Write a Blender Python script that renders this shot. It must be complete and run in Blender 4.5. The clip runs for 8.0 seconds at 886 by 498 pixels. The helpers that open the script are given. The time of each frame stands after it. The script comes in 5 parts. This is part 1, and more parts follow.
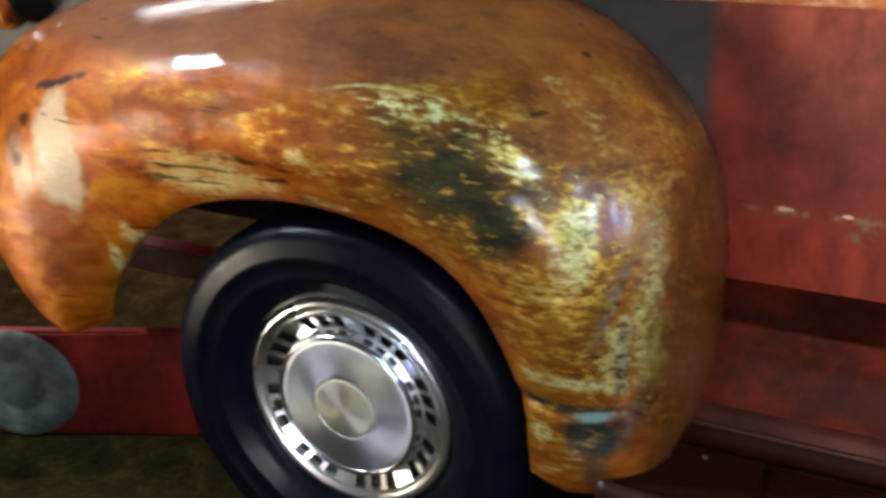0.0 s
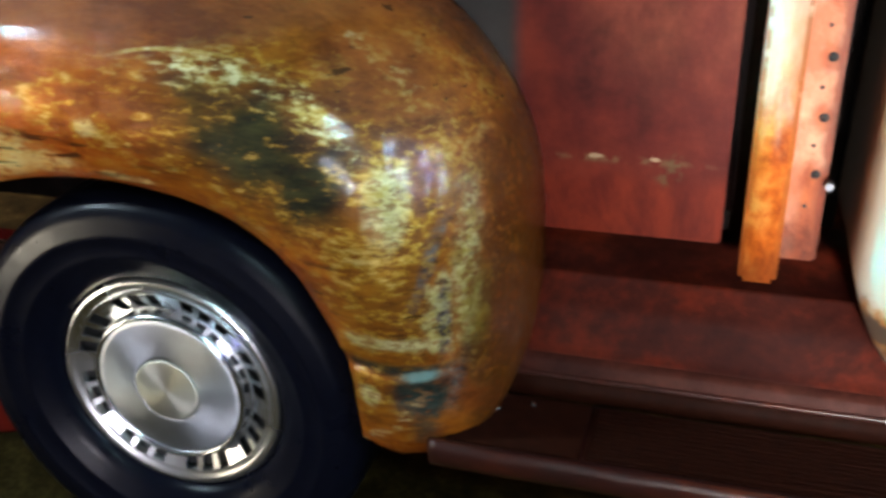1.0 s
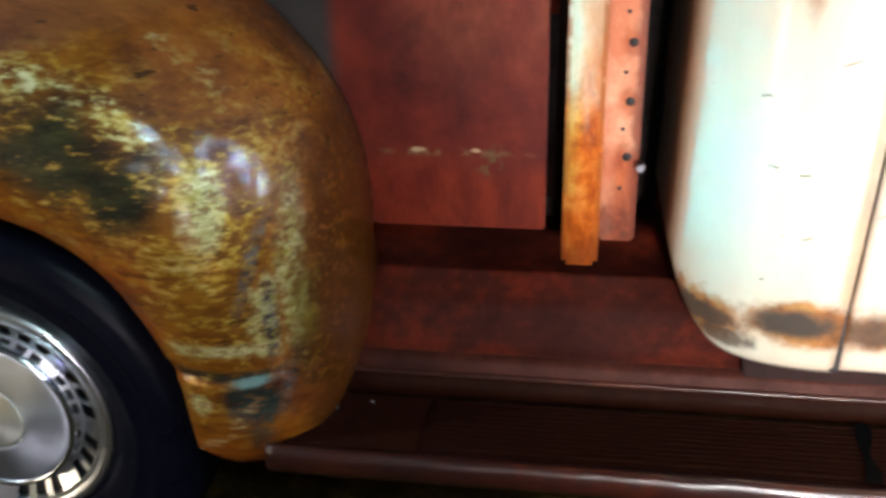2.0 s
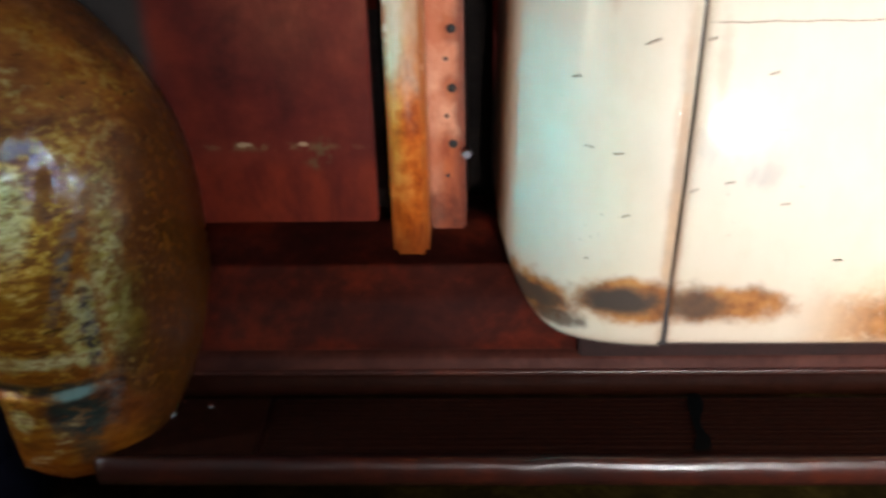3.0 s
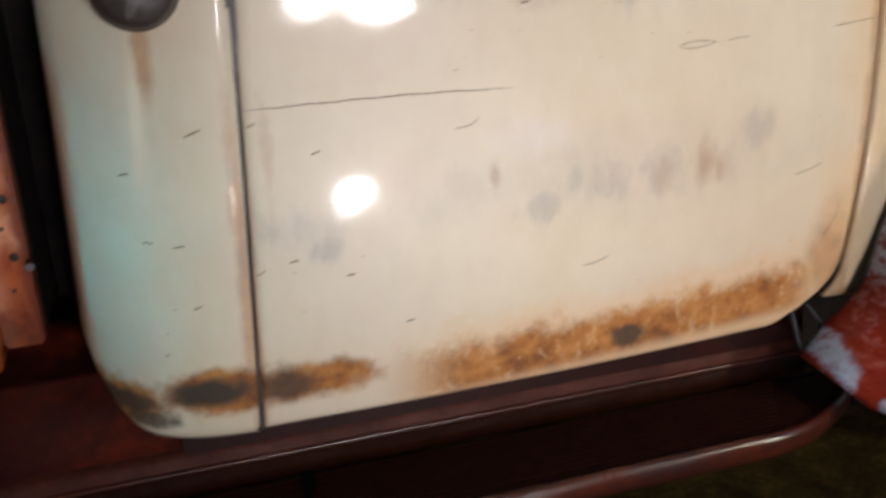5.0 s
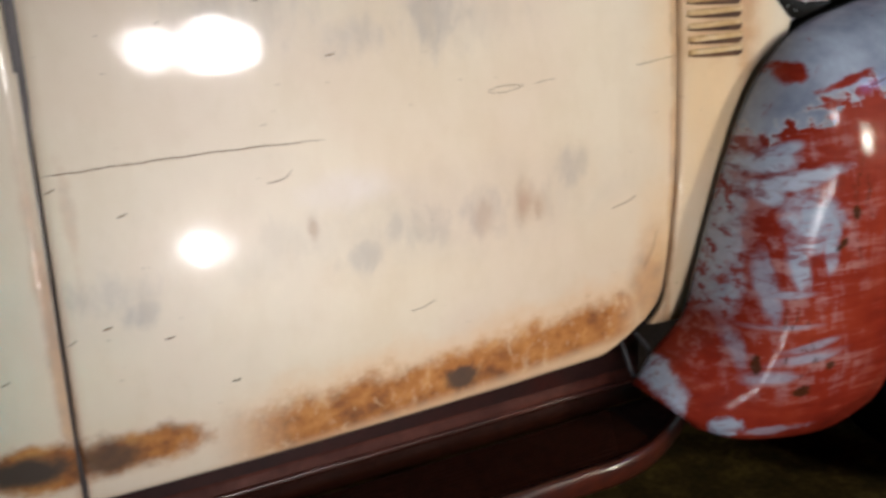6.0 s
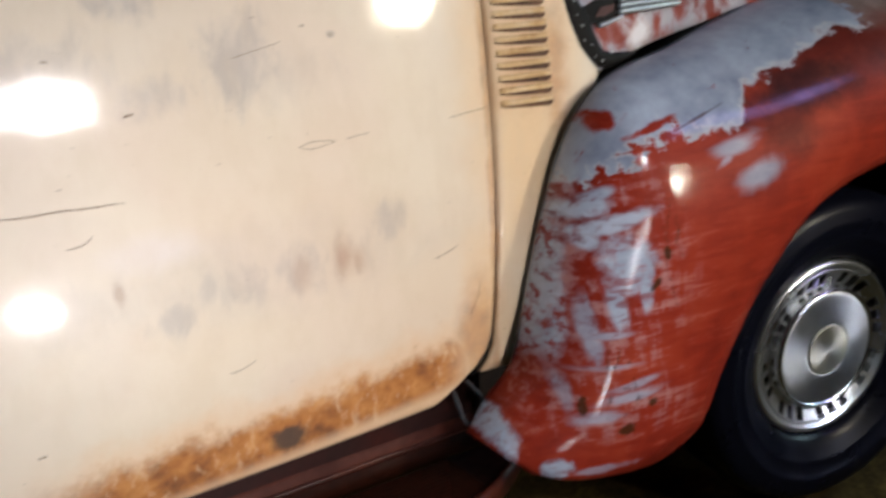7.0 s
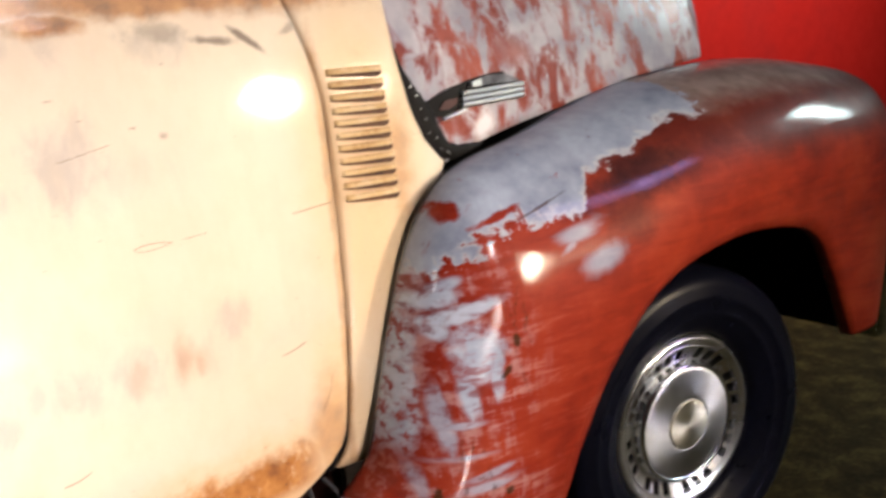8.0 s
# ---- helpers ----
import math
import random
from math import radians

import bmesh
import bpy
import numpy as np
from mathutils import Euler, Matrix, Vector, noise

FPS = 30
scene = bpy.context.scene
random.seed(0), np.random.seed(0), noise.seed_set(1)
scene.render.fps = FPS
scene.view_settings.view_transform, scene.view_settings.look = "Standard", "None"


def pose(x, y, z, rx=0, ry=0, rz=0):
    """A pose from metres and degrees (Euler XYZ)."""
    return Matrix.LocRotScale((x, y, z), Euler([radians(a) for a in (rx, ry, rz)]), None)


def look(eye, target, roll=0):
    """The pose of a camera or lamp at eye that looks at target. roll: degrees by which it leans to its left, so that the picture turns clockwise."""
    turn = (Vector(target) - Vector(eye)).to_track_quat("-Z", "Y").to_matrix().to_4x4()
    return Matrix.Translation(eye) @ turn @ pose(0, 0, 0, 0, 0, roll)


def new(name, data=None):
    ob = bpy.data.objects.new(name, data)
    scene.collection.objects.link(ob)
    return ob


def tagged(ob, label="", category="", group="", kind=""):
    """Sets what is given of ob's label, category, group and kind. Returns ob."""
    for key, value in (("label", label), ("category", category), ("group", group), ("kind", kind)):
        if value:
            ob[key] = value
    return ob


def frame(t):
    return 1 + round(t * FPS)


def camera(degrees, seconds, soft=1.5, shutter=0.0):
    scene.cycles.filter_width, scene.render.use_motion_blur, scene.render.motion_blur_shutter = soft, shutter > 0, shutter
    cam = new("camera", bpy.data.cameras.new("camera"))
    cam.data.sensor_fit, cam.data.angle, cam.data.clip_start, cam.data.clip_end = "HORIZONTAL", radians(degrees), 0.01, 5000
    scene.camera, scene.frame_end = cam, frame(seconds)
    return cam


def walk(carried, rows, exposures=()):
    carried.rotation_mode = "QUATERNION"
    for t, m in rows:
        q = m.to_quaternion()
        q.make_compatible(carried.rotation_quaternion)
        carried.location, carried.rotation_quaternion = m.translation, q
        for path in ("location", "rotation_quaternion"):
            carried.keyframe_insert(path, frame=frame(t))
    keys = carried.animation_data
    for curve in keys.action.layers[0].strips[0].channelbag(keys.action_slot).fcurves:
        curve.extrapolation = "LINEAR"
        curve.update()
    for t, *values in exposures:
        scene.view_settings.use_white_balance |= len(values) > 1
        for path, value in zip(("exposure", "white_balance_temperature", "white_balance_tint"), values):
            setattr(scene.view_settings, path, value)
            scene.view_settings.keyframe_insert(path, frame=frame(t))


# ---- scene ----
# camera and its walk
cam = camera(48.97, 8.0, soft=3.1, shutter=0.5)
ROWS = [  # seconds, place, turn
    (0.0, 0.776, -1.143, 1.241, 66.20, 1.70, 26.10),
    (0.5, 0.791, -1.114, 1.231, 64.62, 1.61, 21.06),
    (1.0, 0.807, -1.096, 1.227, 63.61, 1.47, 16.46),
    (1.5, 0.839, -1.088, 1.220, 63.53, 1.55, 12.30),
    (1.7, 0.855, -1.086, 1.218, 63.57, 1.47, 10.64),
    (2.8, 0.945, -1.065, 1.196, 63.70, 1.44, 3.28),
    (3.0, 0.965, -1.067, 1.191, 63.67, 1.36, 1.59),
    (3.5, 1.002, -1.074, 1.183, 64.44, 1.35, -3.53),
    (4.0, 1.051, -1.077, 1.186, 65.02, 1.48, -8.44),
    (4.5, 1.082, -1.081, 1.193, 66.30, 1.30, -12.54),
    (5.0, 1.129, -1.087, 1.195, 67.89, 1.71, -17.57),
    (5.2, 1.139, -1.090, 1.196, 68.48, 1.93, -19.41),
    (6.3, 1.231, -1.117, 1.205, 70.35, 2.61, -27.75),
    (6.5, 1.247, -1.123, 1.206, 70.61, 2.55, -29.41),
    (7.0, 1.278, -1.138, 1.209, 72.31, 2.67, -33.22),
    (7.5, 1.318, -1.162, 1.222, 74.77, 3.03, -36.36),
    (8.0, 1.350, -1.181, 1.232, 76.42, 3.05, -39.34),
]
EXPOSURES = [  # seconds, stops, kelvin, tint
    (0.0, 0.36, 6250, 8), (1.0, 0.36, 6050, 6), (1.5, 0.22, 6250, 9), (2.8, -0.57, 6150, 9), (3.5, -1.07, 6200, 12), (4.0, -1.00, 6150, 10), (4.5, -1.40, 6200, 11),
    (5.2, -1.80, 6150, 11), (6.5, -1.62, 6150, 10), (7.0, -1.56, 6100, 12), (7.5, -1.27, 6450, 14), (8.0, -0.95, 7000, 18)]
walk(cam, [(t, pose(x, y, z, rx, ry, rz)) for t, x, y, z, rx, ry, rz in ROWS], EXPOSURES)

# ---- world and lights ----
world = bpy.data.worlds.new("dim_hall")
scene.world = world
world.use_nodes = True
world.node_tree.nodes["Background"].inputs[0].default_value = (0.9, 0.85, 0.8, 1)
world.node_tree.nodes["Background"].inputs[1].default_value = 0.0015


def lamp(name, eye, target, watts, size, colour=(1, 1, 1), size_y=0.0, spread=170):
    data = bpy.data.lights.new(name, "AREA")
    data.shape = "RECTANGLE" if size_y else "DISK"
    data.size = size
    if size_y:
        data.size_y = size_y
    data.energy, data.color = watts, colour
    data.spread = radians(spread)
    ob = new(name, data)
    ob.matrix_world = look(eye, target)
    return ob


lamp("floor_spotlight", (1.66, -2.30, 0.10), (1.60, 0.06, 0.80), 5.4, 0.078, (1.0, 0.93, 0.88), 0, 44)
lamp("display_light", (2.20, -4.6, 1.30), (1.65, 0.06, 0.85), 4.2, 0.50, (1.0, 0.93, 0.87), 0, 28)
lamp("display_light", (1.72, -4.6, 1.38), (1.15, 0.10, 0.85), 2.6, 0.40, (1.0, 0.93, 0.87), 0, 28)
lamp("spotlight_front", (3.84, -2.5, 1.60), (2.60, 0, 0.72), 11, 0.26, (1.0, 0.88, 0.66), 0, 46)
lamp("spotlight_rear", (-3.2, -2.1, 0.40), (-0.45, 0, 0.75), 1.25, 1.3, (1.0, 0.80, 0.55), 0, 19)
lamp("fender_spotlight", (-2.05, -1.25, 0.40), (-0.36, -0.05, 0.77), 0.75, 0.90, (1.0, 0.86, 0.66), 0, 25)
# two added fills, only there to brighten the wheel covers
lamp("wheel_fill", (0.65, -4.0, 0.5), (0.0, 0, 0.30), 0.38, 0.40, (1.0, 0.88, 0.94), 0, 13)
lamp("wheel_fill", (4.9, -4.0, 0.9), (3.0, 0, 0.25), 0.5, 0.40, (0.72, 0.78, 1.0), 0, 11)
lamp("cool_side_light", (-1.7, -0.40, 2.1), (1.085, 0.12, 0.74), 0.60, 0.3, (0.03, 0.64, 0.80), 0, 9.0)
# lamps under the ceiling
lamp("ceiling_light_rear", (-2.75, -1.20, 3.1), (-0.19, -0.03, 0.92), 6, 0.30, (0.80, 0.95, 1.0), 0.12, 50)
lamp("ceiling_light_middle", (2.0, -3.0, 3.1), (0.30, 0.0, 0.75), 0.55, 0.50, (0.72, 0.98, 1.0), 0.12, 22)
lamp("ceiling_light_cool", (4.2, -1.9, 3.1), (0.30, 0.0, 0.62), 0.58, 0.32, (0.58, 0.92, 1.0), 0.12, 24)
lamp("ceiling_light_warm", (2.75, -4.0, 3.1), (2.35, -0.05, 0.82), 5.0, 0.30, (1.0, 0.95, 0.88), 0, 30)
lamp("ceiling_light_violet", (4.85, -2.2, 3.1), (2.9, -0.1, 0.8), 8, 0.8, (0.50, 0.40, 1.0), 0.26, 110)
lamp("ceiling_light_front", (7.4, -1.2, 3.1), (4.6, -0.3, 0.1), 120, 0.3, (0.70, 0.97, 1.0), 2.0, 80)
lamp("wall_wash_light", (6.6, 0.9, 3.0), (6.6, 2.4, 1.0), 95, 3.2, (1.0, 0.95, 0.9), 0.12, 110)
lamp("wall_wash_light", (-2.6, 1.2, 3.0), (-2.6, 2.4, 1.0), 60, 1.6, (1.0, 0.95, 0.9), 0.12)


# ---- materials ----
class Nodes:
    """Short ways to write a node material; every value is a socket or a number."""

    def __init__(self, name):
        self.m = bpy.data.materials.new(name)
        self.m.use_nodes = True
        self.t = self.m.node_tree
        self.bsdf = self.t.nodes["Principled BSDF"]
        self.co = self.add("ShaderNodeTexCoord").outputs["Object"]

    def add(self, kind):
        return self.t.nodes.new(kind)

    def put(self, socket, value):
        if isinstance(value, bpy.types.NodeSocket):
            self.t.links.new(value, socket)
        elif isinstance(value, tuple) and len(value) == 3 and socket.type == "RGBA":
            socket.default_value = (*value, 1)
        else:
            socket.default_value = value

    def scaled(self, sx, sy, sz, ox=0, oy=0, oz=0):
        n = self.add("ShaderNodeMapping")
        self.put(n.inputs["Vector"], self.co)
        n.inputs["Scale"].default_value = (sx, sy, sz)
        n.inputs["Location"].default_value = (ox, oy, oz)
        return n.outputs[0]

    def noise(self, scale, detail=4, rough=0.55, vec=None, warp=0.0):
        n = self.add("ShaderNodeTexNoise")
        self.put(n.inputs["Vector"], vec or self.co)
        for k, v in (("Scale", scale), ("Detail", detail), ("Roughness", rough), ("Distortion", warp)):
            n.inputs[k].default_value = v
        return n.outputs[0]

    def op(self, kind, a, b=0.0, clamp=False):
        n = self.add("ShaderNodeMath")
        n.operation, n.use_clamp = kind, clamp
        self.put(n.inputs[0], a)
        self.put(n.inputs[1], b)
        return n.outputs[0]

    def step(self, v, lo, hi, out0=0.0, out1=1.0):
        n = self.add("ShaderNodeMapRange")
        n.interpolation_type = "SMOOTHSTEP"
        for s, x in zip(n.inputs, (v, lo, hi, out0, out1)):
            self.put(s, x)
        return n.outputs[0]

    def mix(self, a, b, fac):
        n = self.add("ShaderNodeMix")
        n.data_type = "RGBA"
        self.put(n.inputs[0], fac)
        self.put(n.inputs[6], a)
        self.put(n.inputs[7], b)
        return n.outputs[2]

    def ramp(self, fac, *stops):
        n = self.add("ShaderNodeValToRGB")
        self.put(n.inputs[0], fac)
        e = n.color_ramp.elements
        while len(e) < len(stops):
            e.new(0.5)
        for el, (p, c) in zip(e, stops):
            el.position, el.color = p, (*c, 1)
        return n.outputs[0]

    def blot(self, cx, cz, rx, rz, ragged=0.5, soft=0.25, grain=14.0, tilt=0.0, tex=None):
        """A ragged spot on the side of the truck, 1 within; tilt: degrees by which its long way rises forwards."""
        m = self.add("ShaderNodeMapping")
        m.vector_type = "TEXTURE"
        self.put(m.inputs["Vector"], self.co)
        m.inputs["Location"].default_value = (cx, 0, cz)
        m.inputs["Rotation"].default_value = (0, radians(-tilt), 0)
        m.inputs["Scale"].default_value = (rx, 1e6, rz)
        n = self.add("ShaderNodeVectorMath")
        n.operation = "LENGTH"
        self.put(n.inputs[0], m.outputs[0])
        d = self.op("ADD", n.outputs["Value"], self.op("MULTIPLY", self.op("SUBTRACT", tex or self.noise(grain, 5, 0.65), 0.5), ragged * 4))
        return self.step(d, 1 + soft, 1 - soft)

    def arc(self, cx, cz, r, width, x0, x1, wobble=None, amount=0.02):
        """A band of a ring about a point of the truck's side, between two places along it."""
        n = self.add("ShaderNodeVectorMath")
        n.operation = "LENGTH"
        self.put(n.inputs[0], self.scaled(1, 0, 1, -cx, 0, -cz))
        d = n.outputs["Value"]
        if wobble:
            d = self.op("ADD", d, self.op("MULTIPLY", self.op("SUBTRACT", wobble, 0.5), amount))
        d = self.op("ABSOLUTE", self.op("SUBTRACT", d, r))
        ends = self.times(self.step(self.axis(0), x0 - 0.03, x0 + 0.02), self.step(self.axis(0), x1 + 0.02, x1 - 0.02))
        return self.times(self.step(d, width, width * 0.25), ends)

    def most(self, *v):
        out = v[0]
        for x in v[1:]:
            out = self.op("MAXIMUM", out, x)
        return out

    def times(self, *v):
        out = v[0]
        for x in v[1:]:
            out = self.op("MULTIPLY", out, x)
        return out

    def axis(self, k):
        n = self.add("ShaderNodeSeparateXYZ")
        self.put(n.inputs[0], self.co)
        return n.outputs[k]

    def bump(self, height, strength=0.3, distance=0.004):
        n = self.add("ShaderNodeBump")
        self.put(n.inputs["Height"], height)
        n.inputs["Strength"].default_value, n.inputs["Distance"].default_value = strength, distance
        self.put(self.bsdf.inputs["Normal"], n.outputs[0])
        self.put(self.bsdf.inputs["Coat Normal"], n.outputs[0])

    def lacquer(self, height, strength=0.15, distance=0.003):
        """The clear coat's own, smoother surface."""
        n = self.add("ShaderNodeBump")
        self.put(n.inputs["Height"], height)
        n.inputs["Strength"].default_value, n.inputs["Distance"].default_value = strength, distance
        self.put(self.bsdf.inputs["Coat Normal"], n.outputs[0])

    def done(self, colour, rough=0.5, metal=0.0, coat=0.0, coat_rough=0.08, shine=0.5):
        self.bsdf.inputs["Specular IOR Level"].default_value = shine
        for k, v in (("Base Color", colour), ("Roughness", rough), ("Metallic", metal), ("Coat Weight", coat), ("Coat Roughness", coat_rough)):
            self.put(self.bsdf.inputs[k], v)
        return self.m


def cream_paint():
    n = Nodes("cream_patina_paint")
    base = n.ramp(n.noise(3.2, 5, 0.6), (0.3, (0.68, 0.562, 0.412)), (0.55, (0.72, 0.618, 0.483)), (0.75, (0.67, 0.573, 0.458)))
    # rubbed greyish patches with upright smears
    smear = n.noise(20, 5, 0.62, n.scaled(1.5, 1, 0.7), 0.3)
    scuff = n.most(n.times(n.blot(1.290, 0.762, 0.050, 0.026, 0.5, 0.8, tex=smear), 0.85), n.times(n.blot(1.320, 0.732, 0.022, 0.018, 0.5, 0.8, tex=smear), 1.0), n.times(n.blot(1.617, 0.748, 0.030, 0.022, 0.5, 0.8, tex=smear), 0.8), n.times(n.blot(1.53, 0.795, 0.06, 0.03, 0.6, 0.8, tex=smear), 0.35),
                   n.times(n.blot(1.708, 0.778, 0.060, 0.030, 0.6, 0.8, tex=smear), 0.75), n.times(n.blot(1.795, 0.785, 0.045, 0.034, 0.6, 0.8, tex=smear), 0.85), n.times(n.blot(1.880, 0.785, 0.04, 0.034, 0.6, 0.8, tex=smear), 0.6), n.times(n.blot(1.950, 0.820, 0.030, 0.024, 0.6, 0.8, tex=smear), 0.85),
                   n.times(n.blot(1.745, 1.065, 0.045, 0.050, 0.6, 0.7, tex=smear), 0.9), n.times(n.blot(1.625, 1.040, 0.045, 0.022, 0.6, 0.7, tex=smear), 0.85), n.times(n.blot(1.61, 1.160, 0.030, 0.028, 0.7, 0.7, tex=smear), 0.9), n.times(n.blot(1.50, 1.08, 0.09, 0.04, 0.7, 0.8, tex=smear), 0.6), n.times(n.blot(1.82, 1.04, 0.06, 0.03, 0.7, 0.8, tex=smear), 0.35),
                   n.times(n.blot(1.56, 1.22, 0.16, 0.03, 0.7, 0.7, tex=smear), 0.7), n.times(n.blot(1.90, 1.215, 0.05, 0.02, 0.7, 0.7, tex=smear), 0.6))
    scuff = n.most(scuff, n.times(n.blot(1.72, 0.785, 0.26, 0.050, 0.6, 0.9, 11), 0.40), n.times(n.blot(1.30, 0.75, 0.09, 0.05, 0.5, 0.9, 9), 0.3))
    col = n.mix(base, n.ramp(smear, (0.40, (0.25, 0.24, 0.245)), (0.62, (0.48, 0.445, 0.405))), n.times(scuff, 0.58))
    lilac = n.times(n.blot(1.609, 0.847, 0.05, 0.02, 0.4, 0.8, 12), 0.35)
    col = n.mix(col, (0.72, 0.66, 0.70), lilac)
    col = n.mix(col, (0.34, 0.20, 0.11), n.most(n.times(n.blot(1.868, 0.785, 0.014, 0.026, 0.6, 0.7, tex=smear), 0.8), n.times(n.blot(1.888, 0.775, 0.010, 0.018, 0.6, 0.7, tex=smear), 0.7), n.times(n.blot(1.80, 0.775, 0.012, 0.022, 0.6, 0.7, tex=smear), 0.4), n.times(n.blot(1.55, 0.80, 0.006, 0.014, 0.6, 0.7, 30), 0.5)))
    col = n.mix(col, (0.70, 0.52, 0.42), n.times(n.step(n.noise(2.6, 3, 0.5, None, 0.5), 0.48, 0.66), 0.25))
    yellow = n.most(n.times(n.blot(2.20, 1.03, 0.10, 0.30, 0.3, 0.6, 6), 0.6), n.times(n.blot(2.13, 0.62, 0.06, 0.14, 0.5, 0.6, 8), 0.5))
    col = n.mix(col, (0.70, 0.44, 0.19), yellow)
    mottle = n.op("MULTIPLY", n.step(n.noise(24, 5, 0.65, n.scaled(1.2, 1, 0.6)), 0.42, 0.66), 0.18)
    col = n.mix(col, (0.60, 0.48, 0.33), mottle)
    # rust eating up from the lower edge
    wave = n.op("ADD", n.axis(2), n.op("MULTIPLY", n.op("SUBTRACT", n.noise(16, 6, 0.7), 0.5), 0.11))
    top = n.op("ADD", 0.532, n.op("MULTIPLY", n.op("SUBTRACT", n.axis(0), 1.3), 0.062))
    along = n.times(n.step(n.axis(0), 1.36, 1.52), n.step(n.axis(0), 2.12, 2.02))
    band = n.times(n.step(n.op("SUBTRACT", wave, top), 0.034, -0.008), along, n.step(n.op("SUBTRACT", n.axis(2), n.op("ADD", top, 0.0)), -0.072, -0.045, 0.15, 1.0), n.step(n.noise(42, 6, 0.7, n.scaled(1.4, 1, 0.8), 0.6), 0.34, 0.46, 0.55, 1.0))
    rust = n.most(band, n.blot(1.285, 0.542, 0.085, 0.030, 0.35, 0.35, 20), n.blot(1.17, 0.545, 0.075, 0.034, 0.35, 0.3, 20), n.times(n.blot(1.05, 0.522, 0.055, 0.035, 0.5, 0.4, 22), 1.0),
                  n.times(n.blot(2.10, 0.60, 0.035, 0.08, 0.4, 0.6, 14), 0.55), n.times(n.blot(1.13, 0.99, 0.010, 0.05, 0.3, 0.6, 30), 0.6),
                  n.times(n.blot(1.216, 0.66, 0.008, 0.25, 0.6, 0.7, 12), 0.45), n.times(n.blot(2.138, 0.80, 0.008, 0.45, 0.7, 0.6, 16), 0.45), n.times(n.blot(2.275, 1.02, 0.022, 0.09, 0.6, 0.7, 20), 0.5), n.times(n.blot(2.215, 0.985, 0.055, 0.030, 0.5, 0.7, 22), 0.35), n.times(n.blot(2.215, 1.06, 0.055, 0.10, 0.5, 0.7, 26), 0.18), n.times(n.blot(1.259, 0.86, 0.007, 0.06, 0.8, 0.7, 22), 0.25), n.times(n.blot(1.90, 1.27, 0.30, 0.022, 0.5, 0.5, 14), 0.8), n.times(n.blot(1.75, 1.244, 0.055, 0.013, 0.5, 0.5, 20), 0.85), n.times(n.blot(2.268, 0.985, 0.030, 0.022, 0.5, 0.8, 16), 0.55))
    halo = n.times(n.step(n.op("SUBTRACT", wave, top), 0.075, 0.01), along)
    col = n.mix(col, (0.70, 0.42, 0.20), n.times(halo, 0.5))
    rust_colour = n.ramp(n.noise(26, 5, 0.65), (0.3, (0.16, 0.055, 0.014)), (0.5, (0.38, 0.14, 0.028)), (0.7, (0.54, 0.25, 0.07)))
    col = n.mix(col, rust_colour, rust)
    dark = n.most(n.blot(1.16, 0.543, 0.050, 0.022, 0.3, 0.4, 22), n.times(n.blot(1.255, 0.54, 0.04, 0.022, 0.3, 0.5, 22), 0.8), n.times(n.blot(1.757, 0.527, 0.030, 0.018, 0.4, 0.35, 26), 0.9),
                  n.times(n.blot(1.045, 0.522, 0.035, 0.017, 0.5, 0.4, 30), 0.9), n.times(n.blot(1.075, 0.498, 0.035, 0.014, 0.5, 0.4, 30), 0.8))
    col = n.mix(col, (0.055, 0.035, 0.025), dark)
    smudge = n.most(n.times(n.blot(1.970, 1.214, 0.030, 0.0055, 0.7, 0.6, 34, -6), 0.8), n.times(n.blot(2.034, 1.210, 0.026, 0.0045, 0.6, 0.6, 34, -36), 0.85), n.times(n.blot(1.90, 1.228, 0.035, 0.012, 0.9, 0.7, 26), 0.45), n.times(n.blot(2.10, 1.222, 0.014, 0.006, 0.7, 0.6, 30, 30), 0.5), n.times(n.blot(1.883, 1.093, 0.006, 0.005, 0.6, 0.6, 40), 0.5))
    col = n.mix(col, (0.13, 0.085, 0.06), smudge)
    # fine chips
    chips = n.step(n.noise(70, 3, 0.5, n.scaled(0.6, 1, 2.4)), 0.735, 0.77)
    col = n.mix(col, (0.16, 0.09, 0.05), n.times(chips, 0.6))
    n.bump(n.op("ADD", n.op("MULTIPLY", rust, n.noise(90, 4, 0.6)), n.op("MULTIPLY", n.noise(5, 3, 0.45), 2.4)), 0.35, 0.0025)
    return n.done(col, n.op("ADD", 0.42, n.op("MULTIPLY", rust, 0.3)), 0.0, n.times(0.6, n.op("SUBTRACT", 1.0, n.times(n.blot(2.215, 1.05, 0.10, 0.20, 0.2, 0.3, 8), 0.9))), 0.08)


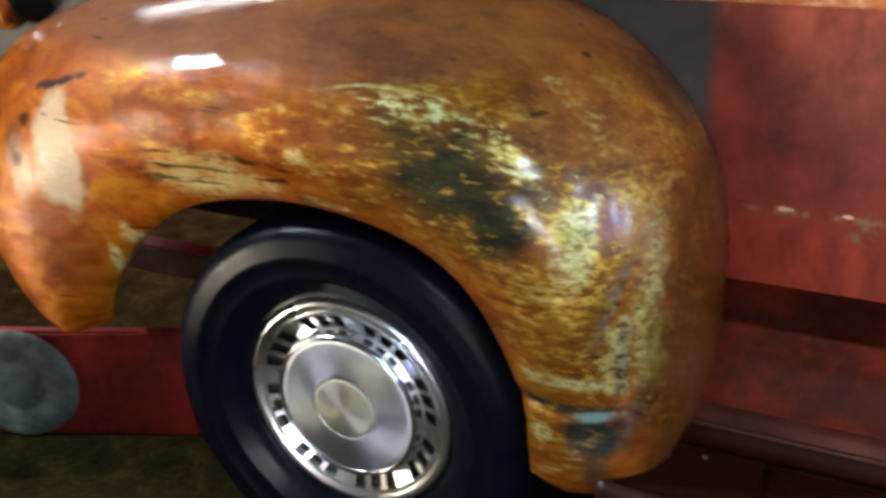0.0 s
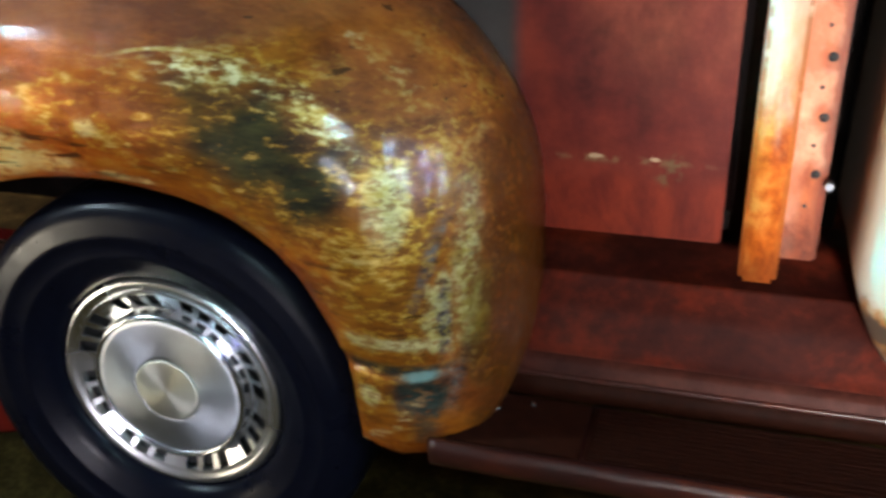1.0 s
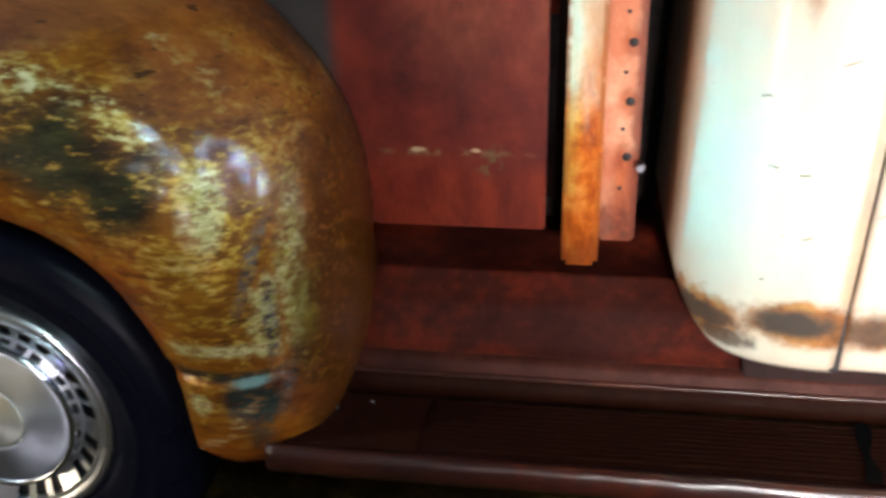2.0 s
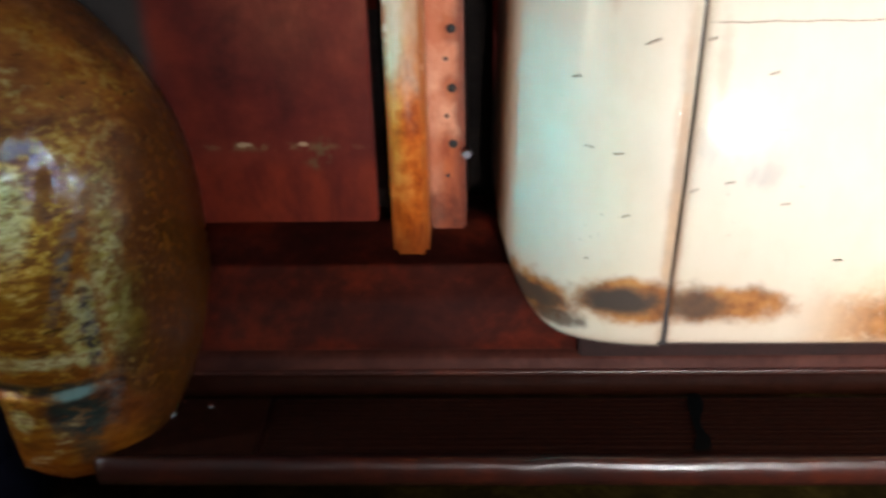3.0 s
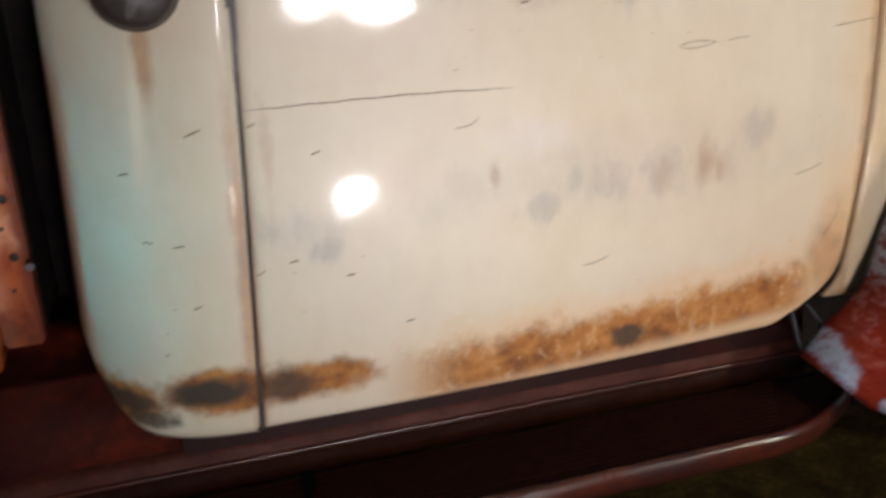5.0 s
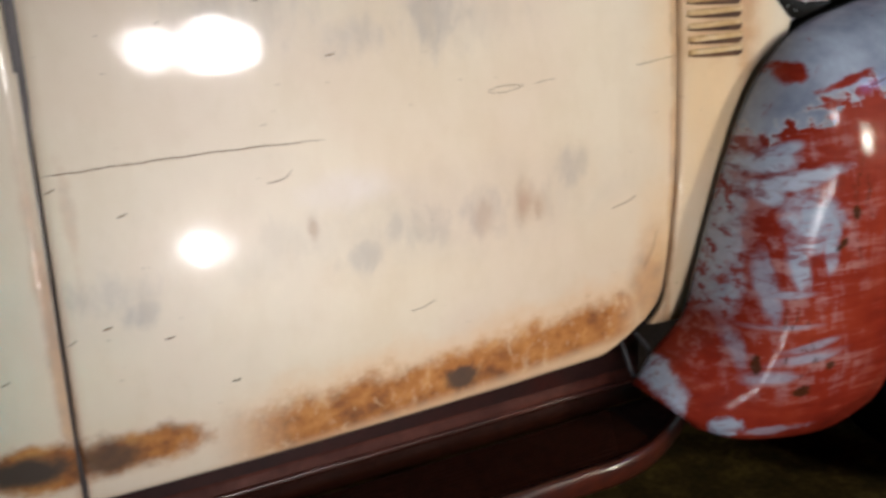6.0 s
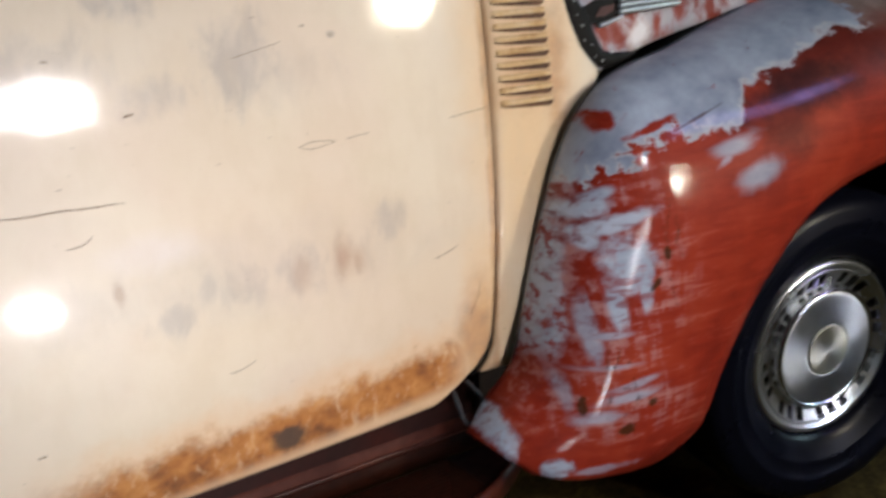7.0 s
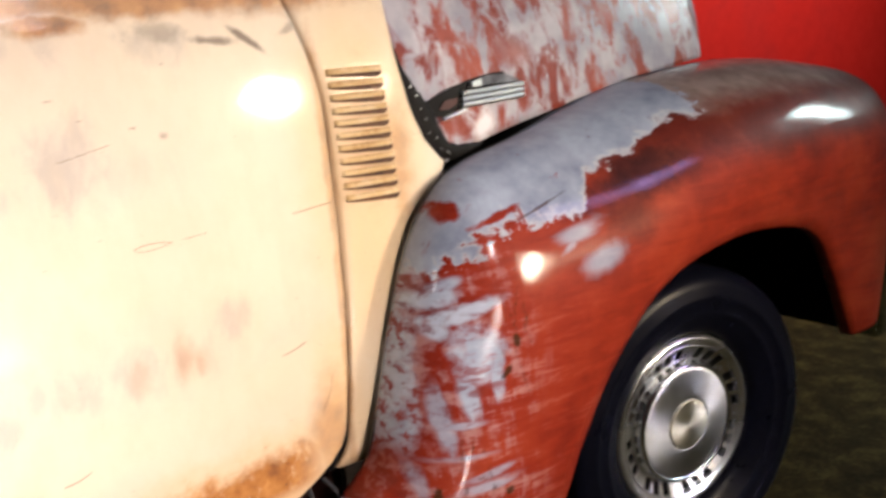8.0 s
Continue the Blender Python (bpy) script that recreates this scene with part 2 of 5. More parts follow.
def amber_patina():
    n = Nodes("amber_lacquered_patina")
    drag = n.noise(26, 7, 0.72, n.scaled(0.5, 1, 1.8), 0.2)
    flake = n.noise(80, 4, 0.62, n.scaled(0.5, 1, 1.35), 0.15)
    grit = n.noise(260, 3, 0.6, n.scaled(0.7, 1, 1.2))
    cloud = n.noise(5.5, 6, 0.62, None, 0.8)
    broad = n.noise(12, 6, 0.65, n.scaled(0.8, 1, 1.3), 0.7)
    tone = n.op("ADD", n.op("MULTIPLY", cloud, 0.6), n.op("MULTIPLY", drag, 0.4))
    col = n.ramp(tone, (0.36, (0.085, 0.017, 0.003)), (0.47, (0.25, 0.058, 0.005)), (0.55, (0.42, 0.125, 0.008)), (0.66, (0.62, 0.235, 0.016)))
    # deep orange behind the wheel arch with darker red clouds
    back = n.step(n.op("ADD", n.axis(0), n.op("MULTIPLY", n.op("SUBTRACT", cloud, 0.5), 0.5)), 0.10, -0.14)
    col = n.mix(col, n.ramp(broad, (0.34, (0.26, 0.040, 0.002)), (0.50, (0.58, 0.125, 0.004)), (0.66, (0.82, 0.29, 0.014))), n.times(back, 0.9))
    red = n.most(n.blot(-0.27, 0.832, 0.11, 0.040, 0.5, 0.6, 11), n.blot(-0.13, 0.865, 0.08, 0.026, 0.5, 0.6, 11), n.times(n.blot(-0.50, 0.60, 0.075, 0.09, 0.6, 0.7, 10), 0.8), n.blot(-0.585, 0.775, 0.025, 0.04, 0.6, 0.6, 12))
    col = n.mix(col, n.ramp(drag, (0.38, (0.15, 0.024, 0.003)), (0.62, (0.36, 0.068, 0.006))), n.times(red, 0.8))
    # gilded front half, rubbed through to bright flakes
    gilt = n.most(n.blot(0.27, 0.80, 0.20, 0.115, 0.35, 0.5, 8), n.blot(0.405, 0.64, 0.085, 0.17, 0.4, 0.5, 9), n.times(n.blot(0.37, 0.415, 0.06, 0.05, 0.5, 0.5, 14), 0.9), n.times(n.blot(-0.005, 0.825, 0.075, 0.060, 0.6, 0.5, 12), 0.9), n.times(n.blot(-0.29, 0.895, 0.12, 0.022, 0.6, 0.6, 12), 0.7), n.times(n.blot(-0.14, 0.795, 0.13, 0.040, 0.6, 0.6, 12), 0.75))
    col = n.mix(col, n.ramp(drag, (0.40, (0.105, 0.037, 0.005)), (0.60, (0.31, 0.135, 0.013))), n.times(gilt, n.step(n.axis(0), 0.02, 0.14), 0.65))
    lay = n.op("ADD", n.op("MULTIPLY", broad, 0.40), n.op("ADD", n.op("MULTIPLY", flake, 0.45), n.op("MULTIPLY", drag, 0.15)))
    gold = n.times(gilt, n.step(lay, 0.485, 0.555))
    col = n.mix(col, n.ramp(lay, (0.47, (0.30, 0.115, 0.010)), (0.55, (0.58, 0.31, 0.035)), (0.63, (0.90, 0.68, 0.24))), n.times(gold, 0.92))
    # bands on the upper shoulder: rubbed gold with a ceiling lamp's highlight painted in
    rub = n.most(n.arc(0.12, 0.55, 0.348, 0.024, 0.11, 0.37, drag, 0.05), n.times(n.arc(0.16, 0.63, 0.342, 0.013, 0.31, 0.44, drag, 0.03), 0.4))
    rings = n.times(n.arc(0.12, 0.55, 0.366, 0.0035, 0.06, 0.20, drag, 0.008), 0.8)
    rub = n.most(n.times(rub, n.step(lay, 0.46, 0.56)), rings)
    col = n.mix(col, n.ramp(flake, (0.38, (0.44, 0.27, 0.04)), (0.52, (0.68, 0.52, 0.17)), (0.64, (0.88, 0.82, 0.48))), n.times(rub, 0.85))
    # pale bare metal below the front shoulder and along the front edge
    bare = n.most(n.blot(0.405, 0.735, 0.020, 0.050, 0.5, 0.6, 20), n.times(n.blot(0.495, 0.625, 0.012, 0.10, 0.5, 0.7, 18), 0.8), n.times(n.blot(0.40, 0.532, 0.055, 0.011, 0.7, 0.5, 24), 0.85), n.blot(0.369, 0.436, 0.017, 0.016, 0.6, 0.4, 30), n.times(n.blot(0.467, 0.565, 0.014, 0.05, 0.9, 0.5, 30), 0.8))
    bare = n.times(bare, n.step(flake, 0.40, 0.52, 0.25, 1.0))
    col = n.mix(col, n.ramp(drag, (0.42, (0.48, 0.36, 0.08)), (0.60, (0.86, 0.80, 0.42))), bare)
    lime = n.times(n.blot(0.508, 0.56, 0.014, 0.07, 0.4, 0.6, 18), 0.5)
    col = n.mix(col, (0.20, 0.21, 0.025), lime)
    # lamp highlights put into the colour: pale by the tail, yellow over the arch
    pale = n.most(n.blot(-0.474, 0.757, 0.050, 0.092, 0.42, 0.30, 15), n.times(n.blot(-0.57, 0.725, 0.030, 0.05, 0.6, 0.5, 13), 0.5))
    col = n.mix(col, n.ramp(broad, (0.40, (0.90, 0.60, 0.34)), (0.65, (0.95, 0.76, 0.54))), n.times(pale, 0.95))
    hot = n.most(n.blot(-0.185, 0.757, 0.075, 0.038, 0.40, 0.6, 16), n.times(n.blot(-0.095, 0.750, 0.05, 0.018, 0.6, 0.5, 20), 0.8), n.times(n.blot(0.00, 0.815, 0.016, 0.014, 0.6, 0.5, 30), 0.9), n.times(n.blot(-0.36, 0.625, 0.018, 0.03, 0.8, 0.5, 24, 50), 0.9), n.times(n.blot(-0.41, 0.575, 0.010, 0.03, 0.8, 0.5, 24), 0.9), n.times(n.blot(0.03, 0.735, 0.045, 0.006, 0.8, 0.5, 26, -8), 0.8))
    col = n.mix(col, n.ramp(drag, (0.38, (0.86, 0.44, 0.07)), (0.54, (0.97, 0.80, 0.36))), n.times(hot, n.step(lay, 0.44, 0.53, 0.15, 1.0)))
    # green-black stain and the dark crease with its blue-green patch
    stain = n.most(n.blot(0.245, 0.800, 0.095, 0.060, 0.40, 0.55, 13, -28), n.blot(0.305, 0.755, 0.050, 0.060, 0.45, 0.6, 13, -35), n.times(n.blot(0.20, 0.86, 0.07, 0.018, 0.5, 0.6, 16, -12), 0.7))
    col = n.mix(col, n.ramp(drag, (0.40, (0.008, 0.011, 0.008)), (0.62, (0.050, 0.050, 0.018))), n.times(stain, n.step(lay, 0.50, 0.60, 0.97, 0.25)))
    crease = n.most(n.times(n.blot(0.41, 0.486, 0.075, 0.010, 0.4, 0.5, 20), 0.9), n.times(n.blot(0.445, 0.445, 0.045, 0.038, 0.5, 0.5, 20), 1.0), n.times(n.blot(0.445, 0.39, 0.018, 0.035, 0.7, 0.5, 22), 0.7))
    col = n.mix(col, n.ramp(drag, (0.42, (0.010, 0.016, 0.015)), (0.60, (0.045, 0.060, 0.048))), n.times(crease, n.step(flake, 0.50, 0.62, 1.0, 0.5)))
    blue_green = n.times(n.blot(0.445, 0.477, 0.024, 0.008, 0.5, 0.4, 30), 0.85)
    col = n.mix(col, (0.20, 0.34, 0.32), blue_green)
    # grey torn seam down the front
    split = n.times(n.most(n.blot(0.458, 0.655, 0.007, 0.06, 0.8, 0.6, 24, 75 - 90), n.blot(0.472, 0.56, 0.007, 0.07, 0.8, 0.6, 24), n.blot(0.487, 0.47, 0.007, 0.04, 0.8, 0.6, 24, -10)), n.step(flake, 0.40, 0.55, 1.0, 0.4))
    col = n.mix(col, n.ramp(drag, (0.42, (0.035, 0.025, 0.028)), (0.60, (0.20, 0.165, 0.15))), split)
    # smooth brown crown; brown front side, its colour darkened for lack of light
    crown = n.step(n.op("ADD", n.axis(2), n.op("MULTIPLY", n.op("SUBTRACT", broad, 0.5), 0.09)), 0.905, 0.945)
    shoulder = n.most(crown, n.times(n.blot(0.385, 0.875, 0.045, 0.085, 0.3, 0.5, 10, 52), 0.85))
    col = n.mix(col, n.ramp(tone, (0.40, (0.15, 0.036, 0.009)), (0.60, (0.36, 0.105, 0.022))), n.times(shoulder, n.op("SUBTRACT", 1.0, n.times(rub, 0.9)), 0.85))
    unlit_flank = n.step(n.op("ADD", n.axis(0), n.op("MULTIPLY", n.op("SUBTRACT", cloud, 0.5), 0.16)), 0.475, 0.525)
    col = n.mix(col, (0.075, 0.020, 0.004), n.times(unlit_flank, n.step(flake, 0.48, 0.66, 0.92, 0.5)))
    # cracks: short dark lines along the metal, rays above the arch, smears by the tail
    line = n.step(n.noise(30, 3, 0.5, n.scaled(0.16, 1, 2.8)), 0.690, 0.72)
    fine = n.times(n.step(n.noise(60, 4, 0.6, n.scaled(0.22, 1, 2.2), 0.4), 0.60, 0.65), n.blot(0.36, 0.62, 0.16, 0.22, 0.3, 0.5, 9))
    rays = n.times(n.step(n.noise(34, 4, 0.55, n.scaled(0.24, 1, 2.2), 0.5), 0.545, 0.585), n.blot(-0.14, 0.765, 0.20, 0.040, 0.4, 0.5, 12))
    smear = n.most(n.blot(-0.477, 0.872, 0.055, 0.006, 1.0, 0.5, 40, 14), n.times(n.blot(-0.555, 0.803, 0.016, 0.010, 0.9, 0.5, 34), 0.9), n.times(n.blot(-0.575, 0.742, 0.014, 0.016, 0.9, 0.5, 30), 0.8))
    col = n.mix(col, (0.030, 0.010, 0.004), n.most(n.times(line, 0.8), n.times(rays, 0.85), n.times(fine, 0.6), smear))
    metal = n.most(n.times(gold, 0.8), n.times(rub, 0.6), n.times(bare, 0.5), n.step(tone, 0.50, 0.62, 0.10, 0.40))
    metal = n.times(metal, n.op("SUBTRACT", 1.0, n.most(n.times(shoulder, 0.85), pale, n.times(stain, 0.7))))
    n.bump(n.op("ADD", n.op("ADD", n.op("MULTIPLY", drag, 1.4), n.op("MULTIPLY", flake, 0.8)), n.op("ADD", n.op("MULTIPLY", grit, 0.18), n.op("MULTIPLY", n.noise(9, 3, 0.5, None, 0.8), 2.4))), 0.48, 0.003)
    n.lacquer(n.op("ADD", n.op("MULTIPLY", n.noise(13, 4, 0.5, n.scaled(0.7, 1, 1.3), 0.8), 2.2), n.op("MULTIPLY", drag, 0.6)), 0.32, 0.003)
    return n.done(col, n.op("ADD", n.step(flake, 0.3, 0.7, 0.28, 0.46), n.times(shoulder, 0.22)), metal, n.times(n.step(drag, 0.35, 0.62, 0.35, 1.0), n.op("SUBTRACT", 1.0, n.most(n.times(pale, 0.9), n.times(n.step(n.axis(0), -0.12, -0.24), n.step(n.axis(2), 0.88, 0.84), 0.85)))), n.step(drag, 0.3, 0.7, 0.12, 0.05), 0.25)


def hood_paint():
    n = Nodes("hood_primer_patches")
    smear = n.noise(12, 7, 0.64, n.scaled(1.5, 1, 0.8), 0.4)
    red = n.ramp(n.noise(9, 5, 0.6), (0.35, (0.20, 0.032, 0.020)), (0.65, (0.36, 0.085, 0.055)))
    pale = n.ramp(n.noise(8, 5, 0.6), (0.35, (0.26, 0.26, 0.32)), (0.65, (0.50, 0.48, 0.53)))
    col = n.mix(red, pale, n.step(smear, 0.41, 0.55))
    col = n.mix(col, red, n.most(n.times(n.blot(2.605, 1.085, 0.020, 0.045, 0.6, 0.5, 20), 0.9), n.times(n.blot(2.60, 1.16, 0.05, 0.025, 0.6, 0.5, 18), 0.8), n.times(n.blot(2.425, 1.045, 0.030, 0.016, 0.6, 0.5, 24), 0.85)))
    col = n.mix(col, (0.78, 0.77, 0.80), n.times(n.blot(2.490, 1.037, 0.030, 0.020, 0.45, 0.45, 22, 35), 0.9))
    col = n.mix(col, (0.04, 0.02, 0.02), n.times(n.step(n.noise(75, 3, 0.5), 0.72, 0.76), 0.7))
    n.bump(n.op("ADD", n.op("MULTIPLY", smear, 0.8), n.op("MULTIPLY", n.noise(6, 2, 0.4), 1.2)), 0.3, 0.003)
    return n.done(col, n.step(n.noise(14, 4), 0.3, 0.7, 0.42, 0.58), 0.0, 0.12, 0.12, 0.25)


def red_primer(name):
    n = Nodes(name)
    across = n.noise(26, 6, 0.68, n.scaled(0.30, 1, 2.0), 0.35)
    down = n.noise(24, 6, 0.66, n.scaled(1.9, 1, 0.42), 0.3)
    brush = n.op("ADD", n.op("MULTIPLY", across, 0.55), n.op("MULTIPLY", down, 0.45))
    cloud = n.noise(6, 5, 0.6)
    crumble = n.noise(22, 7, 0.7, None, 0.4)
    col = n.ramp(n.op("ADD", n.op("MULTIPLY", cloud, 0.6), n.op("MULTIPLY", across, 0.4)), (0.36, (0.145, 0.013, 0.008)), (0.52, (0.245, 0.025, 0.012)), (0.68, (0.32, 0.044, 0.018)))
    blue = n.ramp(n.op("ADD", n.op("MULTIPLY", n.noise(8, 5, 0.6), 0.6), n.op("MULTIPLY", across, 0.4)), (0.36, (0.22, 0.26, 0.37)), (0.64, (0.46, 0.51, 0.64)))
    # chalky scuffs over the red near the door
    chalk = n.times(n.step(brush, 0.49, 0.60), n.most(n.blot(2.27, 0.69, 0.10, 0.17, 0.3, 0.6, 9), n.blot(2.25, 0.50, 0.12, 0.055, 0.3, 0.6, 9)))
    col = n.mix(col, (0.46, 0.33, 0.36), n.times(chalk, 0.5))
    col = n.mix(col, (0.50, 0.20, 0.15), n.times(n.step(across, 0.55, 0.66), n.step(n.axis(0), 2.62, 2.40), n.step(n.axis(2), 0.80, 0.70), 0.2))
    # grey-blue paint left along the top, with a crumbling lower edge that climbs forwards
    low = n.op("ADD", n.op("ADD", 0.838, n.step(n.axis(0), 2.24, 2.38, 0, 0.058)), n.op("ADD", n.step(n.axis(0), 2.530, 2.585, 0, 0.058), n.step(n.axis(0), 2.56, 2.88, 0, 0.066)))
    over = n.op("ADD", n.op("SUBTRACT", n.axis(2), low), n.op("ADD", n.op("MULTIPLY", n.op("SUBTRACT", crumble, 0.5), 0.070), n.op("MULTIPLY", n.op("SUBTRACT", brush, 0.5), n.step(n.axis(0), 2.36, 2.50, 0.26, 0.06))))
    ledge = n.times(n.step(over, -0.002, 0.005), n.step(n.op("ADD", n.axis(0), n.op("MULTIPLY", n.op("SUBTRACT", crumble, 0.5), 0.22)), 2.935, 2.922))
    ledge = n.times(ledge, n.op("SUBTRACT", 1.0, n.most(n.blot(2.300, 0.927, 0.017, 0.010, 0.7, 0.3, 26, 40), n.blot(2.360, 0.912, 0.05, 0.005, 0.9, 0.4, 26, 14), n.times(n.step(n.noise(26, 6, 0.7, None, 0.6), 0.62, 0.66), 0.6))))
    edge = n.times(n.step(n.op("ADD", n.op("ADD", n.axis(0), n.op("MULTIPLY", n.axis(2), -0.22)), n.op("MULTIPLY", n.op("SUBTRACT", down, 0.5), 0.05)), 2.060, 2.046), n.step(n.axis(2), 0.545, 0.60), n.step(brush, 0.44, 0.50, 0.1, 1.0))
    daubs = n.most(n.blot(2.275, 0.780, 0.056, 0.012, 0.45, 0.35, tex=crumble, tilt=16), n.blot(2.283, 0.712, 0.036, 0.044, 0.50, 0.35, tex=crumble), n.blot(2.245, 0.800, 0.030, 0.012, 0.5, 0.4, tex=crumble, tilt=24), n.blot(2.234, 0.752, 0.014, 0.012, 0.4, 0.4, tex=brush, tilt=20), n.blot(2.252, 0.652, 0.014, 0.034, 0.5, 0.4, tex=down), n.blot(2.300, 0.672, 0.010, 0.030, 0.5, 0.4, tex=down), n.blot(2.262, 0.822, 0.020, 0.008, 0.5, 0.4, tex=brush, tilt=25), n.times(n.blot(2.212, 0.615, 0.012, 0.05, 0.6, 0.4, tex=down), 0.8),
                   n.times(n.blot(2.230, 0.610, 0.035, 0.006, 0.6, 0.5, tex=across), 0.8), n.times(n.blot(2.262, 0.508, 0.050, 0.009, 0.7, 0.5, tex=across, tilt=4), 0.8), n.times(n.blot(2.208, 0.480, 0.035, 0.011, 0.7, 0.5, tex=across), 0.75), n.times(n.blot(2.270, 0.528, 0.040, 0.006, 0.7, 0.5, tex=across, tilt=8), 0.75), n.times(n.blot(2.235, 0.560, 0.045, 0.005, 0.7, 0.5, tex=across), 0.6),
                   n.times(n.blot(2.170, 0.525, 0.008, 0.030, 0.6, 0.5, tex=down), 0.6), n.blot(2.143, 0.404, 0.022, 0.014, 0.9, 0.3, 24), n.times(n.blot(2.22, 0.390, 0.045, 0.006, 0.9, 0.4, 26), 0.6), n.blot(2.082, 0.462, 0.014, 0.045, 0.6, 0.4, 20))
    daubs = n.times(daubs, n.step(across, 0.38, 0.48, 0.35, 1.0))
    flecks = n.most(n.times(n.blot(2.510, 0.867, 0.046, 0.013, 0.45, 0.6, tex=across, tilt=10), 0.8), n.times(n.blot(2.548, 0.818, 0.044, 0.018, 0.45, 0.6, tex=brush, tilt=14), 0.8), n.times(n.blot(2.485, 0.850, 0.02, 0.006, 0.8, 0.6, 22, 30), 0.6))
    # dark brown oxide under the edge of the blue and over the front shoulder
    brown = n.most(n.blot(2.70, 0.945, 0.15, 0.045, 0.40, 0.6, 12, 12), n.times(n.blot(2.63, 0.888, 0.055, 0.045, 0.5, 0.7, 12), 0.65), n.times(n.step(n.op("ADD", n.axis(2), n.op("MULTIPLY", n.op("SUBTRACT", n.noise(7, 6, 0.7), 0.5), 0.14)), 0.895, 0.975), n.step(n.axis(0), 2.56, 2.66), 0.75))
    col = n.mix(col, n.ramp(n.noise(13, 6, 0.7), (0.32, (0.030, 0.007, 0.006)), (0.55, (0.062, 0.012, 0.009)), (0.75, (0.13, 0.026, 0.013))), brown)
    grey = n.times(n.step(n.op("ADD", n.axis(2), n.op("MULTIPLY", n.op("SUBTRACT", cloud, 0.5), 0.10)), 1.02, 1.07), 0.75)
    col = n.mix(col, n.ramp(crumble, (0.4, (0.20, 0.17, 0.16)), (0.65, (0.33, 0.29, 0.28))), grey)
    col = n.mix(col, blue, n.most(n.times(n.most(edge, daubs), n.step(n.noise(70, 4, 0.6, n.scaled(0.5, 1, 2)), 0.30, 0.50, 0.55, 1.0)), flecks))
    col = n.mix(col, n.ramp(n.noise(9, 6, 0.65), (0.35, (0.165, 0.205, 0.30)), (0.65, (0.34, 0.41, 0.54))), n.times(ledge, 0.95))
    col = n.mix(col, (0.55, 0.54, 0.56), n.times(ledge, n.step(n.op("ABSOLUTE", over), 0.016, 0.004), 0.45))
    # rust cracks and holes
    wander = n.op("ABSOLUTE", n.op("SUBTRACT", n.noise(9, 5, 0.6, n.scaled(2.6, 1, 0.8), 0.5), 0.5))
    nick = n.times(n.step(wander, 0.016, 0.004), n.most(n.blot(2.343, 0.75, 0.022, 0.11, 0.5, 0.3, 18), n.blot(2.25, 0.525, 0.03, 0.06, 0.5, 0.3, 18)), n.step(n.noise(40, 4, 0.6), 0.42, 0.52))
    nick = n.most(nick, n.blot(2.342, 0.726, 0.006, 0.010, 0.6, 0.3, 50), n.blot(2.318, 0.680, 0.012, 0.005, 0.6, 0.3, 50, 40), n.blot(2.187, 0.502, 0.006, 0.016, 0.8, 0.3, 50), n.blot(2.254, 0.455, 0.015, 0.009, 0.8, 0.3, 50, 20), n.blot(2.300, 0.490, 0.008, 0.006, 0.6, 0.3, 50))
    nick = n.most(nick, n.times(n.blot(2.445, 0.915, 0.055, 0.0018, 0.8, 0.6, 40, 14), 0.9))
    col = n.mix(col, (0.045, 0.018, 0.006), n.times(nick, 0.9))
    n.bump(n.op("ADD", n.op("ADD", n.op("MULTIPLY", brush, 1.6), n.op("MULTIPLY", n.noise(6, 2, 0.4), 1.2)), n.op("MULTIPLY", ledge, 0.25)), 0.32, 0.003)
    n.lacquer(n.op("ADD", n.op("MULTIPLY", n.noise(7, 2, 0.4), 1.2), n.op("MULTIPLY", across, 0.5)), 0.28, 0.003)
    return n.done(col, n.step(n.noise(14, 4), 0.3, 0.7, 0.38, 0.52), 0.0, n.times(n.step(n.noise(9, 5, 0.65), 0.4, 0.65, 0.30, 0.62), n.step(n.axis(2), 0.48, 0.62, 0.35, 1.0)), 0.10, 0.06)


def oxide(name, a, b, c, rough=0.55, coat=0.25, scale=9.0, metal=0.0, bump=0.3, shine=0.5):
    n = Nodes(name)
    v = n.op("ADD", n.op("MULTIPLY", n.noise(scale, 6, 0.65, None, 0.3), 0.7), n.op("MULTIPLY", n.noise(scale * 7, 4, 0.6), 0.3))
    col = n.ramp(v, (0.33, a), (0.5, b), (0.68, c))
    n.bump(n.noise(scale * 9, 4, 0.6), bump, 0.002)
    return n.done(col, n.step(v, 0.3, 0.7, rough + 0.1, rough - 0.1), metal, coat, 0.15, shine)


